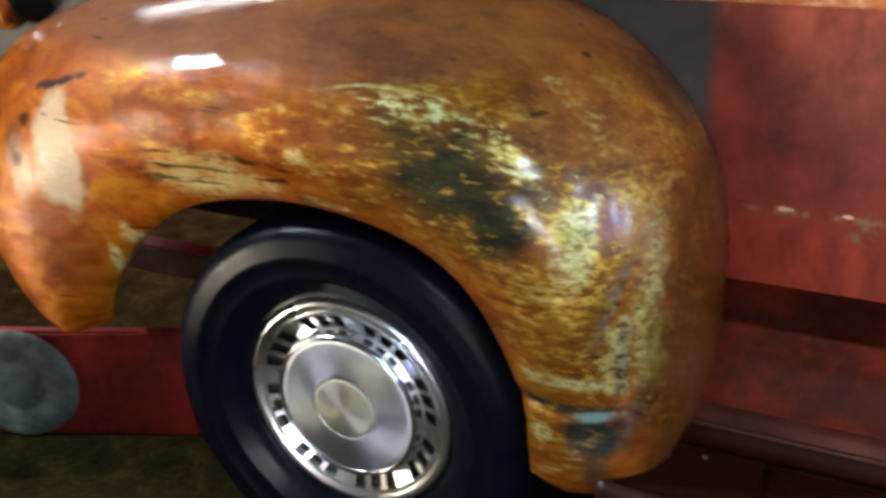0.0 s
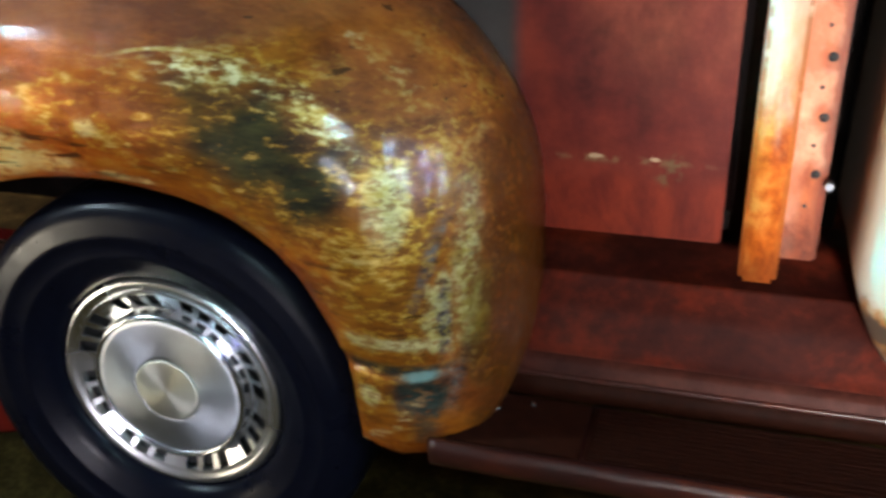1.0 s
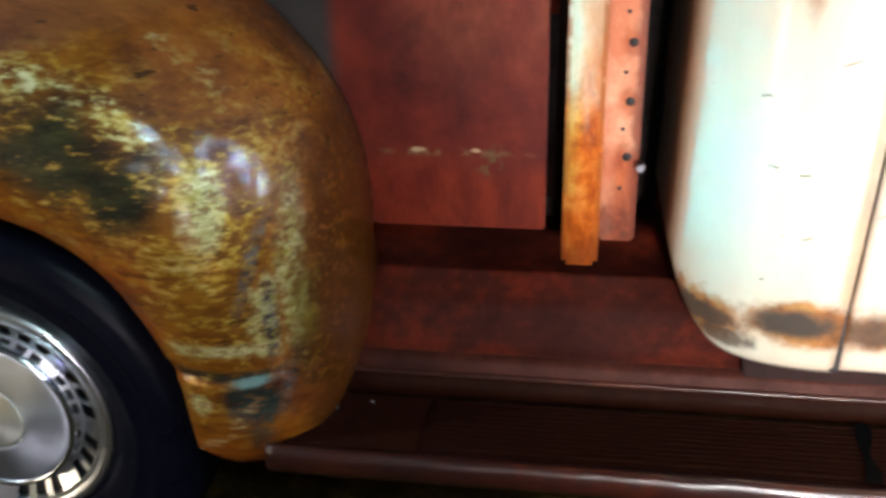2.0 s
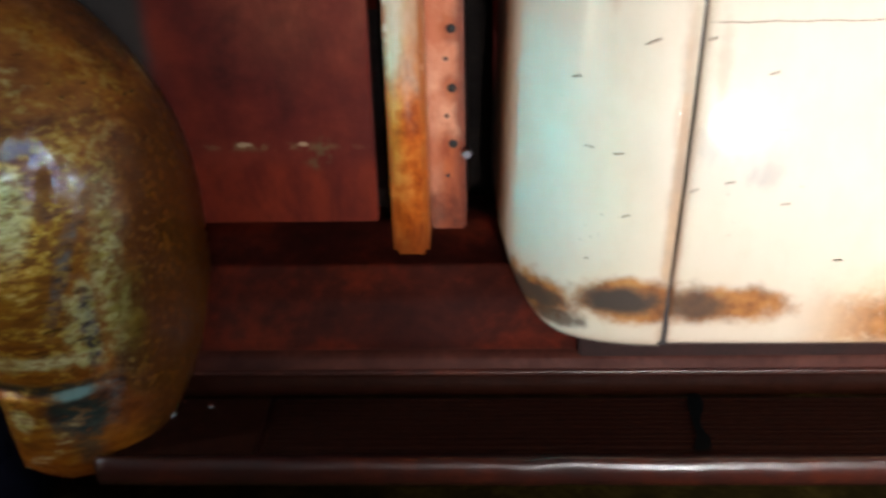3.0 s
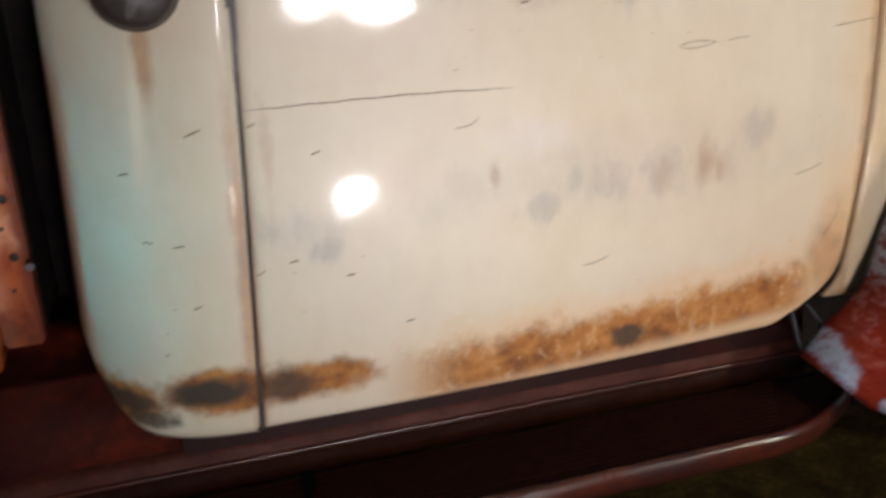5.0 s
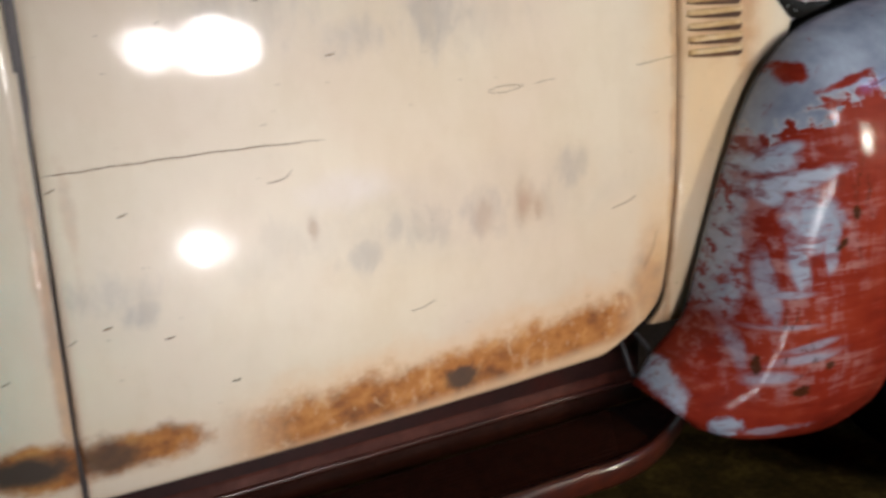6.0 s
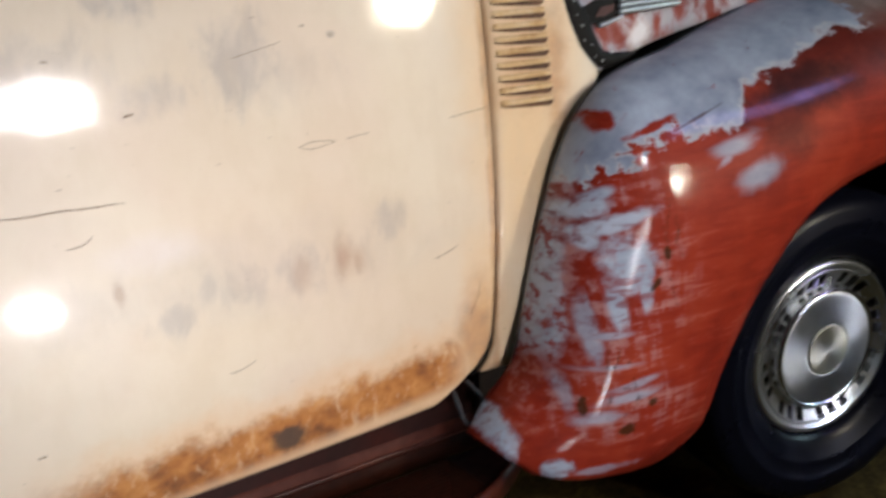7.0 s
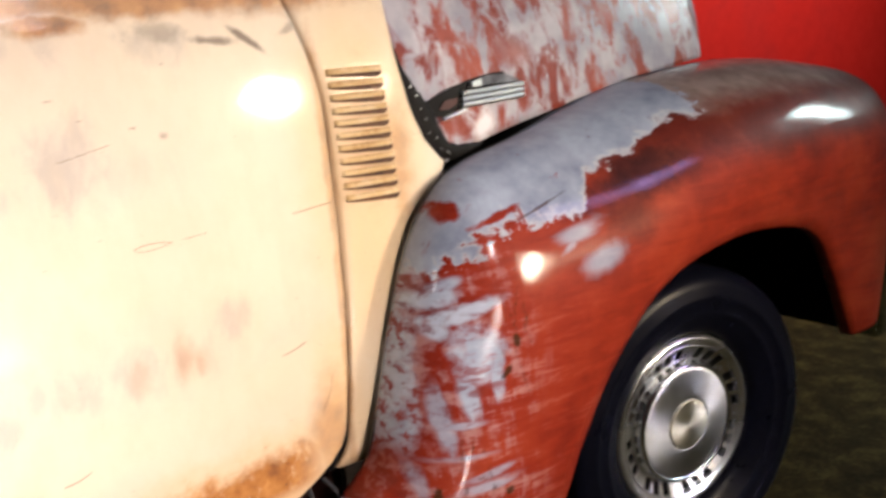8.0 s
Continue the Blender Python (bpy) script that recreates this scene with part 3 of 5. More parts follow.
def bed_paint():
    n = Nodes("worn_red_bed_paint")
    v = n.noise(6, 6, 0.65)
    col = n.ramp(v, (0.34, (0.045, 0.005, 0.004)), (0.5, (0.110, 0.012, 0.008)), (0.68, (0.20, 0.027, 0.014)))
    low = n.step(n.op("ADD", n.axis(2), n.op("MULTIPLY", n.op("SUBTRACT", n.noise(12, 5), 0.5), 0.06)), 0.70, 0.66)
    rub = n.noise(13, 6, 0.68, n.scaled(1.4, 1, 0.55), 0.3)
    col = n.mix(col, n.ramp(rub, (0.38, (0.11, 0.010, 0.006)), (0.62, (0.25, 0.030, 0.010))), n.times(low, 0.75))
    # upper part brightened in the colour, as lit from above
    lit_top = n.step(n.op("ADD", n.axis(2), n.op("MULTIPLY", n.op("SUBTRACT", n.noise(5, 5, 0.6), 0.5), 0.5)), 0.82, 1.06)
    col = n.mix(col, n.ramp(rub, (0.36, (0.20, 0.030, 0.018)), (0.64, (0.44, 0.095, 0.045))), n.times(lit_top, 0.65))
    # dark grey next to the fender: the fender's shade put into the colour
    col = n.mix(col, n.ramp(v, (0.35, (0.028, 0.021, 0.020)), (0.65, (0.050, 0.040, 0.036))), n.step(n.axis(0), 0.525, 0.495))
    # scraped line with flecks of green and bare metal
    scrape = n.times(n.blot(0.67, 0.706, 0.095, 0.0055, 0.6, 0.6, 30), n.step(n.noise(55, 5), 0.48, 0.58))
    col = n.mix(col, (0.22, 0.16, 0.07), n.times(scrape, 0.45))
    drip = n.times(n.blot(0.735, 0.690, 0.016, 0.022, 0.8, 0.6, 34, -40), n.step(n.noise(60, 5), 0.46, 0.56))
    col = n.mix(col, (0.13, 0.14, 0.06), n.times(drip, 0.4))
    spark = n.most(n.blot(0.716, 0.709, 0.008, 0.0035, 0.8, 0.4, 60), n.times(n.blot(0.628, 0.709, 0.010, 0.003, 0.8, 0.4, 60), 0.8))
    col = n.mix(col, (0.75, 0.58, 0.36), n.times(spark, 0.6))
    n.bump(n.op("ADD", n.noise(50, 4), n.op("MULTIPLY", n.noise(7, 2), 2.0)), 0.25, 0.002)
    return n.done(col, n.step(v, 0.3, 0.7, 0.55, 0.42), 0.0, 0.06, 0.16, 0.2)


def post_paint():
    n = Nodes("peeling_orange_post_paint")
    wash = n.noise(18, 6, 0.65, n.scaled(1.6, 1.6, 0.5))
    height = n.op("ADD", n.axis(2), n.op("MULTIPLY", n.op("SUBTRACT", wash, 0.5), 0.22))
    rust = n.ramp(n.noise(46, 5, 0.68, n.scaled(1, 1, 0.7)), (0.32, (0.34, 0.055, 0.006)), (0.50, (0.66, 0.145, 0.014)), (0.68, (0.84, 0.33, 0.07)))
    col = n.mix(rust, n.ramp(wash, (0.38, (0.70, 0.40, 0.22)), (0.60, (0.84, 0.60, 0.42))), n.times(n.step(height, 0.77, 0.90), 0.9))
    rim = n.most(n.step(n.axis(0), 0.853, 0.849), n.step(n.axis(0), 0.888, 0.893))
    col = n.mix(col, (0.46, 0.115, 0.02), n.times(rim, n.step(n.noise(30, 5, 0.6), 0.35, 0.5), 0.8))
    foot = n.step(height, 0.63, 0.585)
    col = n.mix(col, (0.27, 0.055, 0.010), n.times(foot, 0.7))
    n.bump(n.noise(60, 4), 0.4, 0.002)
    return n.done(col, 0.48, 0.0, 0.10, 0.2, 0.3)


def plate_paint():
    n = Nodes("pale_pink_plate_paint")
    v = n.noise(16, 6, 0.66, n.scaled(1, 1, 0.7))
    fine = n.noise(52, 5, 0.65, n.scaled(1, 1, 0.6))
    edge = n.step(n.op("ADD", n.axis(0), n.op("MULTIPLY", n.op("SUBTRACT", fine, 0.5), 0.030)), 0.930, 0.946)
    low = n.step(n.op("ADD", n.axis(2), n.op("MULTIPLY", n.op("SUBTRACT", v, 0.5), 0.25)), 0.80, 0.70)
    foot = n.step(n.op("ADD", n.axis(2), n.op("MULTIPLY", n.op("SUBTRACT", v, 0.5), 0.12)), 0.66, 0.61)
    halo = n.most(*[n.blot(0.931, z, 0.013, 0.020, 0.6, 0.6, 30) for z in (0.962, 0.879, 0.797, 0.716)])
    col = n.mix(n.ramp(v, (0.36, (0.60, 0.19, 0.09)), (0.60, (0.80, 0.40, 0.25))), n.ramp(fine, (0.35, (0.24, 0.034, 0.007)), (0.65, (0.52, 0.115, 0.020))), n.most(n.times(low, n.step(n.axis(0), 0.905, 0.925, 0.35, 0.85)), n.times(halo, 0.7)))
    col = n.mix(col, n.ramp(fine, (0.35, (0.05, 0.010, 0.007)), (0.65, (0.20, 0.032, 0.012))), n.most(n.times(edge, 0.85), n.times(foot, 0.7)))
    n.bump(n.noise(60, 4), 0.4, 0.002)
    return n.done(col, 0.50, 0.0, 0.04, 0.2, 0.25)


def plain(name, colour, rough, metal=0.0, coat=0.0, grain=60.0, spread=0.25, bump=0.15, shine=0.5):
    n = Nodes(name)
    v = n.noise(grain, 4, 0.6)
    low, high = tuple(c * (1 - spread) for c in colour), tuple(min(1, c * (1 + spread)) for c in colour)
    n.bump(v, bump, 0.001)
    return n.done(n.ramp(v, (0.3, low), (0.7, high)), n.step(n.noise(grain / 5, 4), 0.3, 0.7, rough * 0.8, min(1, rough * 1.2)), metal, coat, 0.1, shine)


def brushed(name, colour, rough, along):
    n = Nodes(name)
    t = n.add("ShaderNodeTangent")
    t.direction_type, t.axis = "RADIAL", "Y"
    n.put(n.bsdf.inputs["Tangent"], t.outputs[0])
    n.bsdf.inputs["Anisotropic"].default_value = along
    v = n.noise(30, 4)
    return n.done(n.ramp(v, (0.3, tuple(c * 0.88 for c in colour)), (0.7, colour)), n.step(v, 0.3, 0.7, rough, rough + 0.08), 1.0)


CREAM, AMBER = cream_paint(), amber_patina()
PRIMER, HOOD = red_primer("red_primer_blue_patches"), hood_paint()
BED, POST, PLATE = bed_paint(), post_paint(), plate_paint()
BOARD = oxide("maroon_board_oxide", (0.013, 0.0030, 0.0026), (0.024, 0.0058, 0.0045), (0.046, 0.010, 0.007), 0.45, 0.0, shine=0.25)
APRON = oxide("brown_apron_oxide", (0.016, 0.0032, 0.0024), (0.058, 0.0100, 0.006), (0.18, 0.024, 0.010), 0.48, 0.05, 6, shine=0.2)
RAIL = oxide("purple_brown_rail", (0.030, 0.008, 0.006), (0.062, 0.017, 0.012), (0.110, 0.032, 0.021), 0.50, 0.0, shine=0.10)
LIPRUST = oxide("red_lip_oxide", (0.018, 0.004, 0.0035), (0.042, 0.009, 0.006), (0.10, 0.02, 0.009), 0.36, 0.7, 7, shine=0.5)
BEAD = oxide("glossy_rail_edge", (0.020, 0.005, 0.004), (0.048, 0.012, 0.008), (0.11, 0.026, 0.014), 0.38, 0.40, 7, shine=0.35)
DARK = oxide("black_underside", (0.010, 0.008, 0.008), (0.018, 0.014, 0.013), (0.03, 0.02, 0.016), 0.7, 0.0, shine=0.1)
FRAME = oxide("dark_red_chassis", (0.03, 0.008, 0.006), (0.06, 0.014, 0.010), (0.09, 0.02, 0.014), 0.6, 0.1)
MAT = plain("brown_black_ribbed_rubber", (0.024, 0.0064, 0.0035), 0.55, bump=0.3, shine=0.06)
RUBBER = plain("tyre_rubber", (0.003, 0.0035, 0.008), 0.33, 0.0, 0.0, 80, 0.3, 0.25, 0.12)
SEAL = plain("black_rubber_welt", (0.008, 0.007, 0.007), 0.6, shine=0.15)
CHROME = plain("worn_chrome", (0.86, 0.90, 0.97), 0.20, 1.0, 0.0, 20, 0.08, 0.05)
SPUN = brushed("spun_aluminium", (0.62, 0.66, 0.71), 0.42, 0.66)
RIM = plain("satin_bright_rim", (0.90, 0.93, 0.98), 0.28, 1.0, 0.0, 15, 0.06, 0.02)
HUB = brushed("spun_centre_disc", (0.62, 0.62, 0.53), 0.48, 0.60)
PIT = plain("black_slot_paint", (0.012, 0.012, 0.013), 0.5)
CAPMAT = oxide("dark_cap_oxide", (0.018, 0.013, 0.013), (0.035, 0.024, 0.022), (0.06, 0.036, 0.03), 0.5, 0.2, 20)
GLASS = plain("dark_window_glass", (0.012, 0.014, 0.014), 0.06, bump=0.0)
LENS = plain("red_lamp_lens", (0.42, 0.008, 0.006), 0.12, bump=0.05)
TAR = plain("black_tar", (0.0022, 0.002, 0.002), 0.8, shine=0.05)
CRACK = plain("crack_shadow", (0.20, 0.13, 0.075), 0.8)
# dark brown of the vent slots: the openings' shade put into the colour
SLOTSHADE = oxide("louver_slot_shade", (0.030, 0.011, 0.003), (0.080, 0.030, 0.008), (0.17, 0.070, 0.021), 0.6, 0.0, 24)
DULL = plain("dull_grey_cable", (0.030, 0.029, 0.034), 0.5, 0.0, 0.0, 90, 0.5, 0.3, 0.3)
BRIGHT = plain("bright_trim", (0.84, 0.92, 0.96), 0.30, 0.75, 0.0, 30, 0.1, 0.05)
LOUVERSKIN = oxide("rust_washed_cream", (0.42, 0.23, 0.085), (0.62, 0.43, 0.22), (0.74, 0.60, 0.40), 0.55, 0.0, 22, shine=0.2)
STEEL = plain("dull_dark_chrome", (0.16, 0.16, 0.18), 0.35, 1.0, 0.0, 30, 0.5, 0.2)
FLOOR = oxide("brown_carpet", (0.013, 0.0085, 0.0025), (0.037, 0.025, 0.006), (0.100, 0.070, 0.016), 0.9, 0.0, 10, 0.0, 0.8, 0.1)
REDWALL = oxide("red_wall_paint", (0.42, 0.010, 0.008), (0.50, 0.014, 0.010), (0.55, 0.02, 0.014), 0.5, 0.1, 2)
PLASTER = oxide("dark_plaster", (0.035, 0.032, 0.030), (0.045, 0.041, 0.038), (0.06, 0.055, 0.05), 0.9, 0.0, 3)
REDBOX = oxide("faded_red_board", (0.09, 0.011, 0.008), (0.36, 0.021, 0.014), (0.58, 0.036, 0.020), 0.6, 0.1, 6)
DISC = oxide("scuffed_grey_green", (0.07, 0.072, 0.055), (0.21, 0.225, 0.20), (0.46, 0.47, 0.40), 0.6, 0.1, 7)


# ---- mesh helpers ----
def part(name, bm, material, parent=None, label="", smooth=True, thick=0.0):
    bmesh.ops.recalc_face_normals(bm, faces=bm.faces)
    me = bpy.data.meshes.new(name)
    bm.to_mesh(me)
    bm.free()
    me.materials.append(material)
    if smooth:
        me.shade_smooth()
    ob = new(name, me)
    ob.parent = parent
    if label:
        ob["label"] = label
    if thick:
        mod = ob.modifiers.new("sheet", "SOLIDIFY")
        mod.thickness, mod.offset = thick, 0.0
    return ob


def sheet(rows, close=False):
    """A bmesh from rows of points of equal length."""
    bm = bmesh.new()
    vs = [[bm.verts.new(p) for p in r] for r in rows]
    n = len(rows[0])
    for a, b in zip(vs, vs[1:] + ([vs[0]] if close else [])):
        for k in range(n - 1):
            bm.faces.new((a[k], a[k + 1], b[k + 1], b[k]))
    return bm


def spline(points, n):
    """n points evenly along a smooth curve through the control points."""
    p = [Vector(q) for q in points]
    p = [p[0] * 2 - p[1], *p, p[-1] * 2 - p[-2]]
    out = []
    for i in range(1, len(p) - 2):
        for k in range(24):
            t = k / 24
            a, b, c, d = p[i - 1:i + 3]
            out.append(0.5 * (2 * b + (c - a) * t + (2 * a - 5 * b + 4 * c - d) * t * t + (3 * b - a - 3 * c + d) * t ** 3))
    out.append(p[-2])
    run = [0.0]
    for a, b in zip(out, out[1:]):
        run.append(run[-1] + (b - a).length)
    xs = np.linspace(0, run[-1], n)
    cols = [np.interp(xs, run, [v[k] for v in out]) for k in range(len(out[0]))]
    return [Vector(c) for c in zip(*cols)]


def box(x0, x1, y0, y1, z0, z1, bevel=0.004, bm=None):
    bm = bm or bmesh.new()
    made = bmesh.ops.create_cube(bm, size=1, matrix=Matrix.Translation(((x0 + x1) / 2, (y0 + y1) / 2, (z0 + z1) / 2)) @ Matrix.Diagonal((x1 - x0, y1 - y0, z1 - z0, 1)))
    if bevel:
        edges = list({e for v in made["verts"] for e in v.link_edges})
        bmesh.ops.bevel(bm, geom=edges, offset=bevel, segments=2, affect="EDGES")
    return bm


def tube(points, r, sides=8):
    """A round rod along points."""
    rows = []
    for i, p in enumerate(points):
        d = (points[min(i + 1, len(points) - 1)] - points[max(i - 1, 0)]).normalized()
        a = d.orthogonal().normalized() if abs(d.y) > 0.9 else d.cross(Vector((0, 1, 0))).normalized()
        b = d.cross(a)
        rows.append([p + (a * math.cos(k * math.tau / sides) + b * math.sin(k * math.tau / sides)) * r for k in range(sides + 1)])
    bm = sheet(rows)
    bmesh.ops.remove_doubles(bm, verts=bm.verts, dist=1e-6)
    return bm


def lathe(profile, steps=96):
    """Turned about the y axis: profile of (radius, y)."""
    rows = []
    for k in range(steps):
        a = k * math.tau / steps
        rows.append([(r * math.cos(a), y, r * math.sin(a)) for r, y in profile])
    bm = sheet(rows, True)
    bmesh.ops.remove_doubles(bm, verts=bm.verts, dist=1e-6)
    return bm


# ---- the hall ----
def slab(name, x0, x1, y0, y1, z0, z1, material, label, category):
    return tagged(part(name, box(x0, x1, y0, y1, z0, z1, 0), material, None, "", False), label, category, kind="structure")


slab("floor", -7, 10, -6.5, 2.6, -0.1, 0, FLOOR, "dark brown olive carpeted hall floor", "floor")
slab("wall_behind_truck", -7, 10, 2.4, 2.6, 0, 3.2, REDWALL, "plain saturated red painted hall wall", "wall")
slab("wall_behind_camera", -7, 10, -6.7, -6.5, 0, 3.2, PLASTER, "plain dark grey plaster wall", "wall")
slab("wall_rear", -7.2, -7, -6.5, 2.6, 0, 3.2, PLASTER, "plain dark grey plaster wall", "wall")
slab("wall_front", 10, 10.2, -6.5, 2.6, 0, 3.2, PLASTER, "plain dark grey plaster wall", "wall")
slab("ceiling", -7, 10, -6.5, 2.6, 3.2, 3.3, PLASTER, "plain dark grey ceiling", "ceiling")

# ---- the pickup truck ----
truck = tagged(new("pickup_truck"), "old step-side pickup truck with cream cab, amber and red primer fenders", "truck")


def arched(lip, edge, rows, cols, power, swell, flange):
    """A wheel fender's skin between the arch lip and the edge where it meets the body."""
    a, b = spline(lip, rows), spline(edge, rows)
    full = swell
    out = []
    for i, (p, q) in enumerate(zip(a, b)):
        swell = full * min(1.0, i / (rows * 0.2))
        inward = (p - q).normalized()
        line = [p + Vector((0, flange, 0)), p + Vector((0, flange * 0.4, 0)) + inward * 0.002]
        for k in range(cols + 1):
            ang = k / cols * math.pi / 2
            s, d = math.sin(ang) ** (2 / power), 1 - math.cos(ang) ** (2 / power)
            v = p.lerp(q, s)
            v.y = p.y + (q.y - p.y) * d - swell * math.sin(math.pi * min(1, s * 1.1))
            line.append(v)
        out.append(line)
    return out


Y_BED = 0.25
rear_lip = [(0.345, -0.02, 0.345), (0.344, -0.03, 0.41), (0.333, -0.03, 0.481), (0.277, -0.03, 0.598), (0.200, -0.03, 0.673), (0.083, -0.03, 0.715), (-0.075, -0.03, 0.726), (-0.243, -0.03, 0.690), (-0.366, -0.03, 0.606), (-0.445, -0.03, 0.507), (-0.490, -0.02, 0.42)]
rear_edge = [(0.415, 0.02, 0.312), (0.475, 0.05, 0.324), (0.528, 0.10, 0.372), (0.553, 0.20, 0.44), (0.556, Y_BED, 0.52), (0.546, Y_BED, 0.71), (0.492, Y_BED, 0.84), (0.392, Y_BED, 0.945), (0.268, Y_BED, 1.003), (0.09, Y_BED, 1.038), (-0.12, Y_BED, 1.045), (-0.36, Y_BED, 1.02), (-0.60, Y_BED, 0.965), (-0.78, Y_BED, 0.885), (-0.90, Y_BED, 0.76), (-0.91, 0.22, 0.64), (-0.83, 0.16, 0.52), (-0.71, 0.09, 0.43), (-0.600, 0.03, 0.410)]


def segment(x, z, ax, az, bx, bz):
    """How far (x, z) lies from a line between two places on the truck's side."""
    dx, dz = bx - ax, bz - az
    u = max(0.0, min(1.0, ((x - ax) * dx + (z - az) * dz) / (dx * dx + dz * dz)))
    return math.hypot(x - ax - u * dx, z - az - u * dz)


def dented(v):
    """Knocks in the rear fender: a torn seam, a crease above the foot, a peaked dent on the shoulder and two flat ones."""
    x, z = v.x, v.z
    wob = 0.004 * noise.noise(Vector((x * 40, 0, z * 40)))
    push = 0.0
    for ax, az, bx, bz in ((0.455, 0.69, 0.472, 0.60), (0.472, 0.60, 0.474, 0.54), (0.474, 0.54, 0.490, 0.465)):
        push = max(push, 0.0045 * max(0.0, 1 - ((segment(x, z, ax, az, bx, bz) + wob) / 0.010) ** 2))
    push += 0.006 * max(0.0, 1 - (segment(x, z, 0.33, 0.487, 0.47, 0.483) / 0.016) ** 2)
    push += 0.006 * math.exp(-((x - 0.43) / 0.035) ** 2 - ((z - 0.445) / 0.022) ** 2)
    push += 0.007 * math.exp(-((x - 0.432) / 0.018) ** 2 - ((z - 0.755) / 0.045) ** 2)
    push += 0.005 * math.exp(-((x + 0.12) / 0.05) ** 2 - ((z - 0.89) / 0.02) ** 2)
    push -= 0.003 * math.exp(-((x - 0.40) / 0.02) ** 2 - ((z - 0.735) / 0.05) ** 2)
    push += 0.0016 * noise.noise(Vector((x * 11, 3, z * 11))) + 0.0008 * noise.noise(Vector((x * 30, 7, z * 30)))
    return Vector((x, v.y + push, z))


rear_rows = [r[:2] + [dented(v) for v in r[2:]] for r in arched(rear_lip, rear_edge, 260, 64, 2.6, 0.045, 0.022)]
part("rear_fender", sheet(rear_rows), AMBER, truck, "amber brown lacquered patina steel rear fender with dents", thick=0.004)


def mirrored(rows):
    """The same skin on the truck's far side."""
    return [[(v[0], 1.74 - v[1], v[2]) for v in r] for r in rows]


part("rear_fender", sheet(mirrored(arched(rear_lip, rear_edge, 50, 12, 2.6, 0.045, 0.022))), AMBER, truck, "amber brown lacquered patina steel rear fender", thick=0.004)

front_lip = [(2.115, -0.05, 0.392), (2.175, -0.09, 0.378), (2.30, -0.12, 0.373), (2.40, -0.12, 0.395), (2.435, -0.12, 0.43), (2.480, -0.12, 0.515), (2.566, -0.12, 0.633), (2.705, -0.12, 0.745), (2.91, -0.12, 0.79), (3.11, -0.115, 0.775), (3.240, -0.105, 0.728), (3.325, -0.10, 0.62), (3.42, -0.095, 0.458)]
front_edge = [(2.06, 0.05, 0.44), (2.10, 0.05, 0.49), (2.15, 0.05, 0.535), (2.178, 0.05, 0.62), (2.216, 0.05, 0.763), (2.258, 0.05, 0.878), (2.312, 0.05, 0.953), (2.392, 0.07, 0.987), (2.54, 0.10, 1.010), (2.72, 0.14, 1.046), (2.94, 0.17, 1.078), (3.24, 0.17, 1.098), (3.46, 0.13, 1.078), (3.63, 0.08, 1.03), (3.715, 0.05, 0.93), (3.715, 0.03, 0.80), (3.67, 0.01, 0.64), (3.60, -0.01, 0.47)]
part("front_fender", sheet(arched(front_lip, front_edge, 160, 40, 2.5, 0.012, 0.03)), PRIMER, truck, "red primer front fender with blue-grey paint patches", thick=0.004)
part("front_fender", sheet(mirrored(arched(front_lip, front_edge, 50, 12, 2.5, 0.012, 0.03))), PRIMER, truck, "red primer front fender", thick=0.004)
welt = [p + Vector((0, -0.003, 0.002)) for p in spline(front_edge[2:12], 80)]
part("fender_welt", tube(welt, 0.0016), SEAL, truck, "black rubber welt")


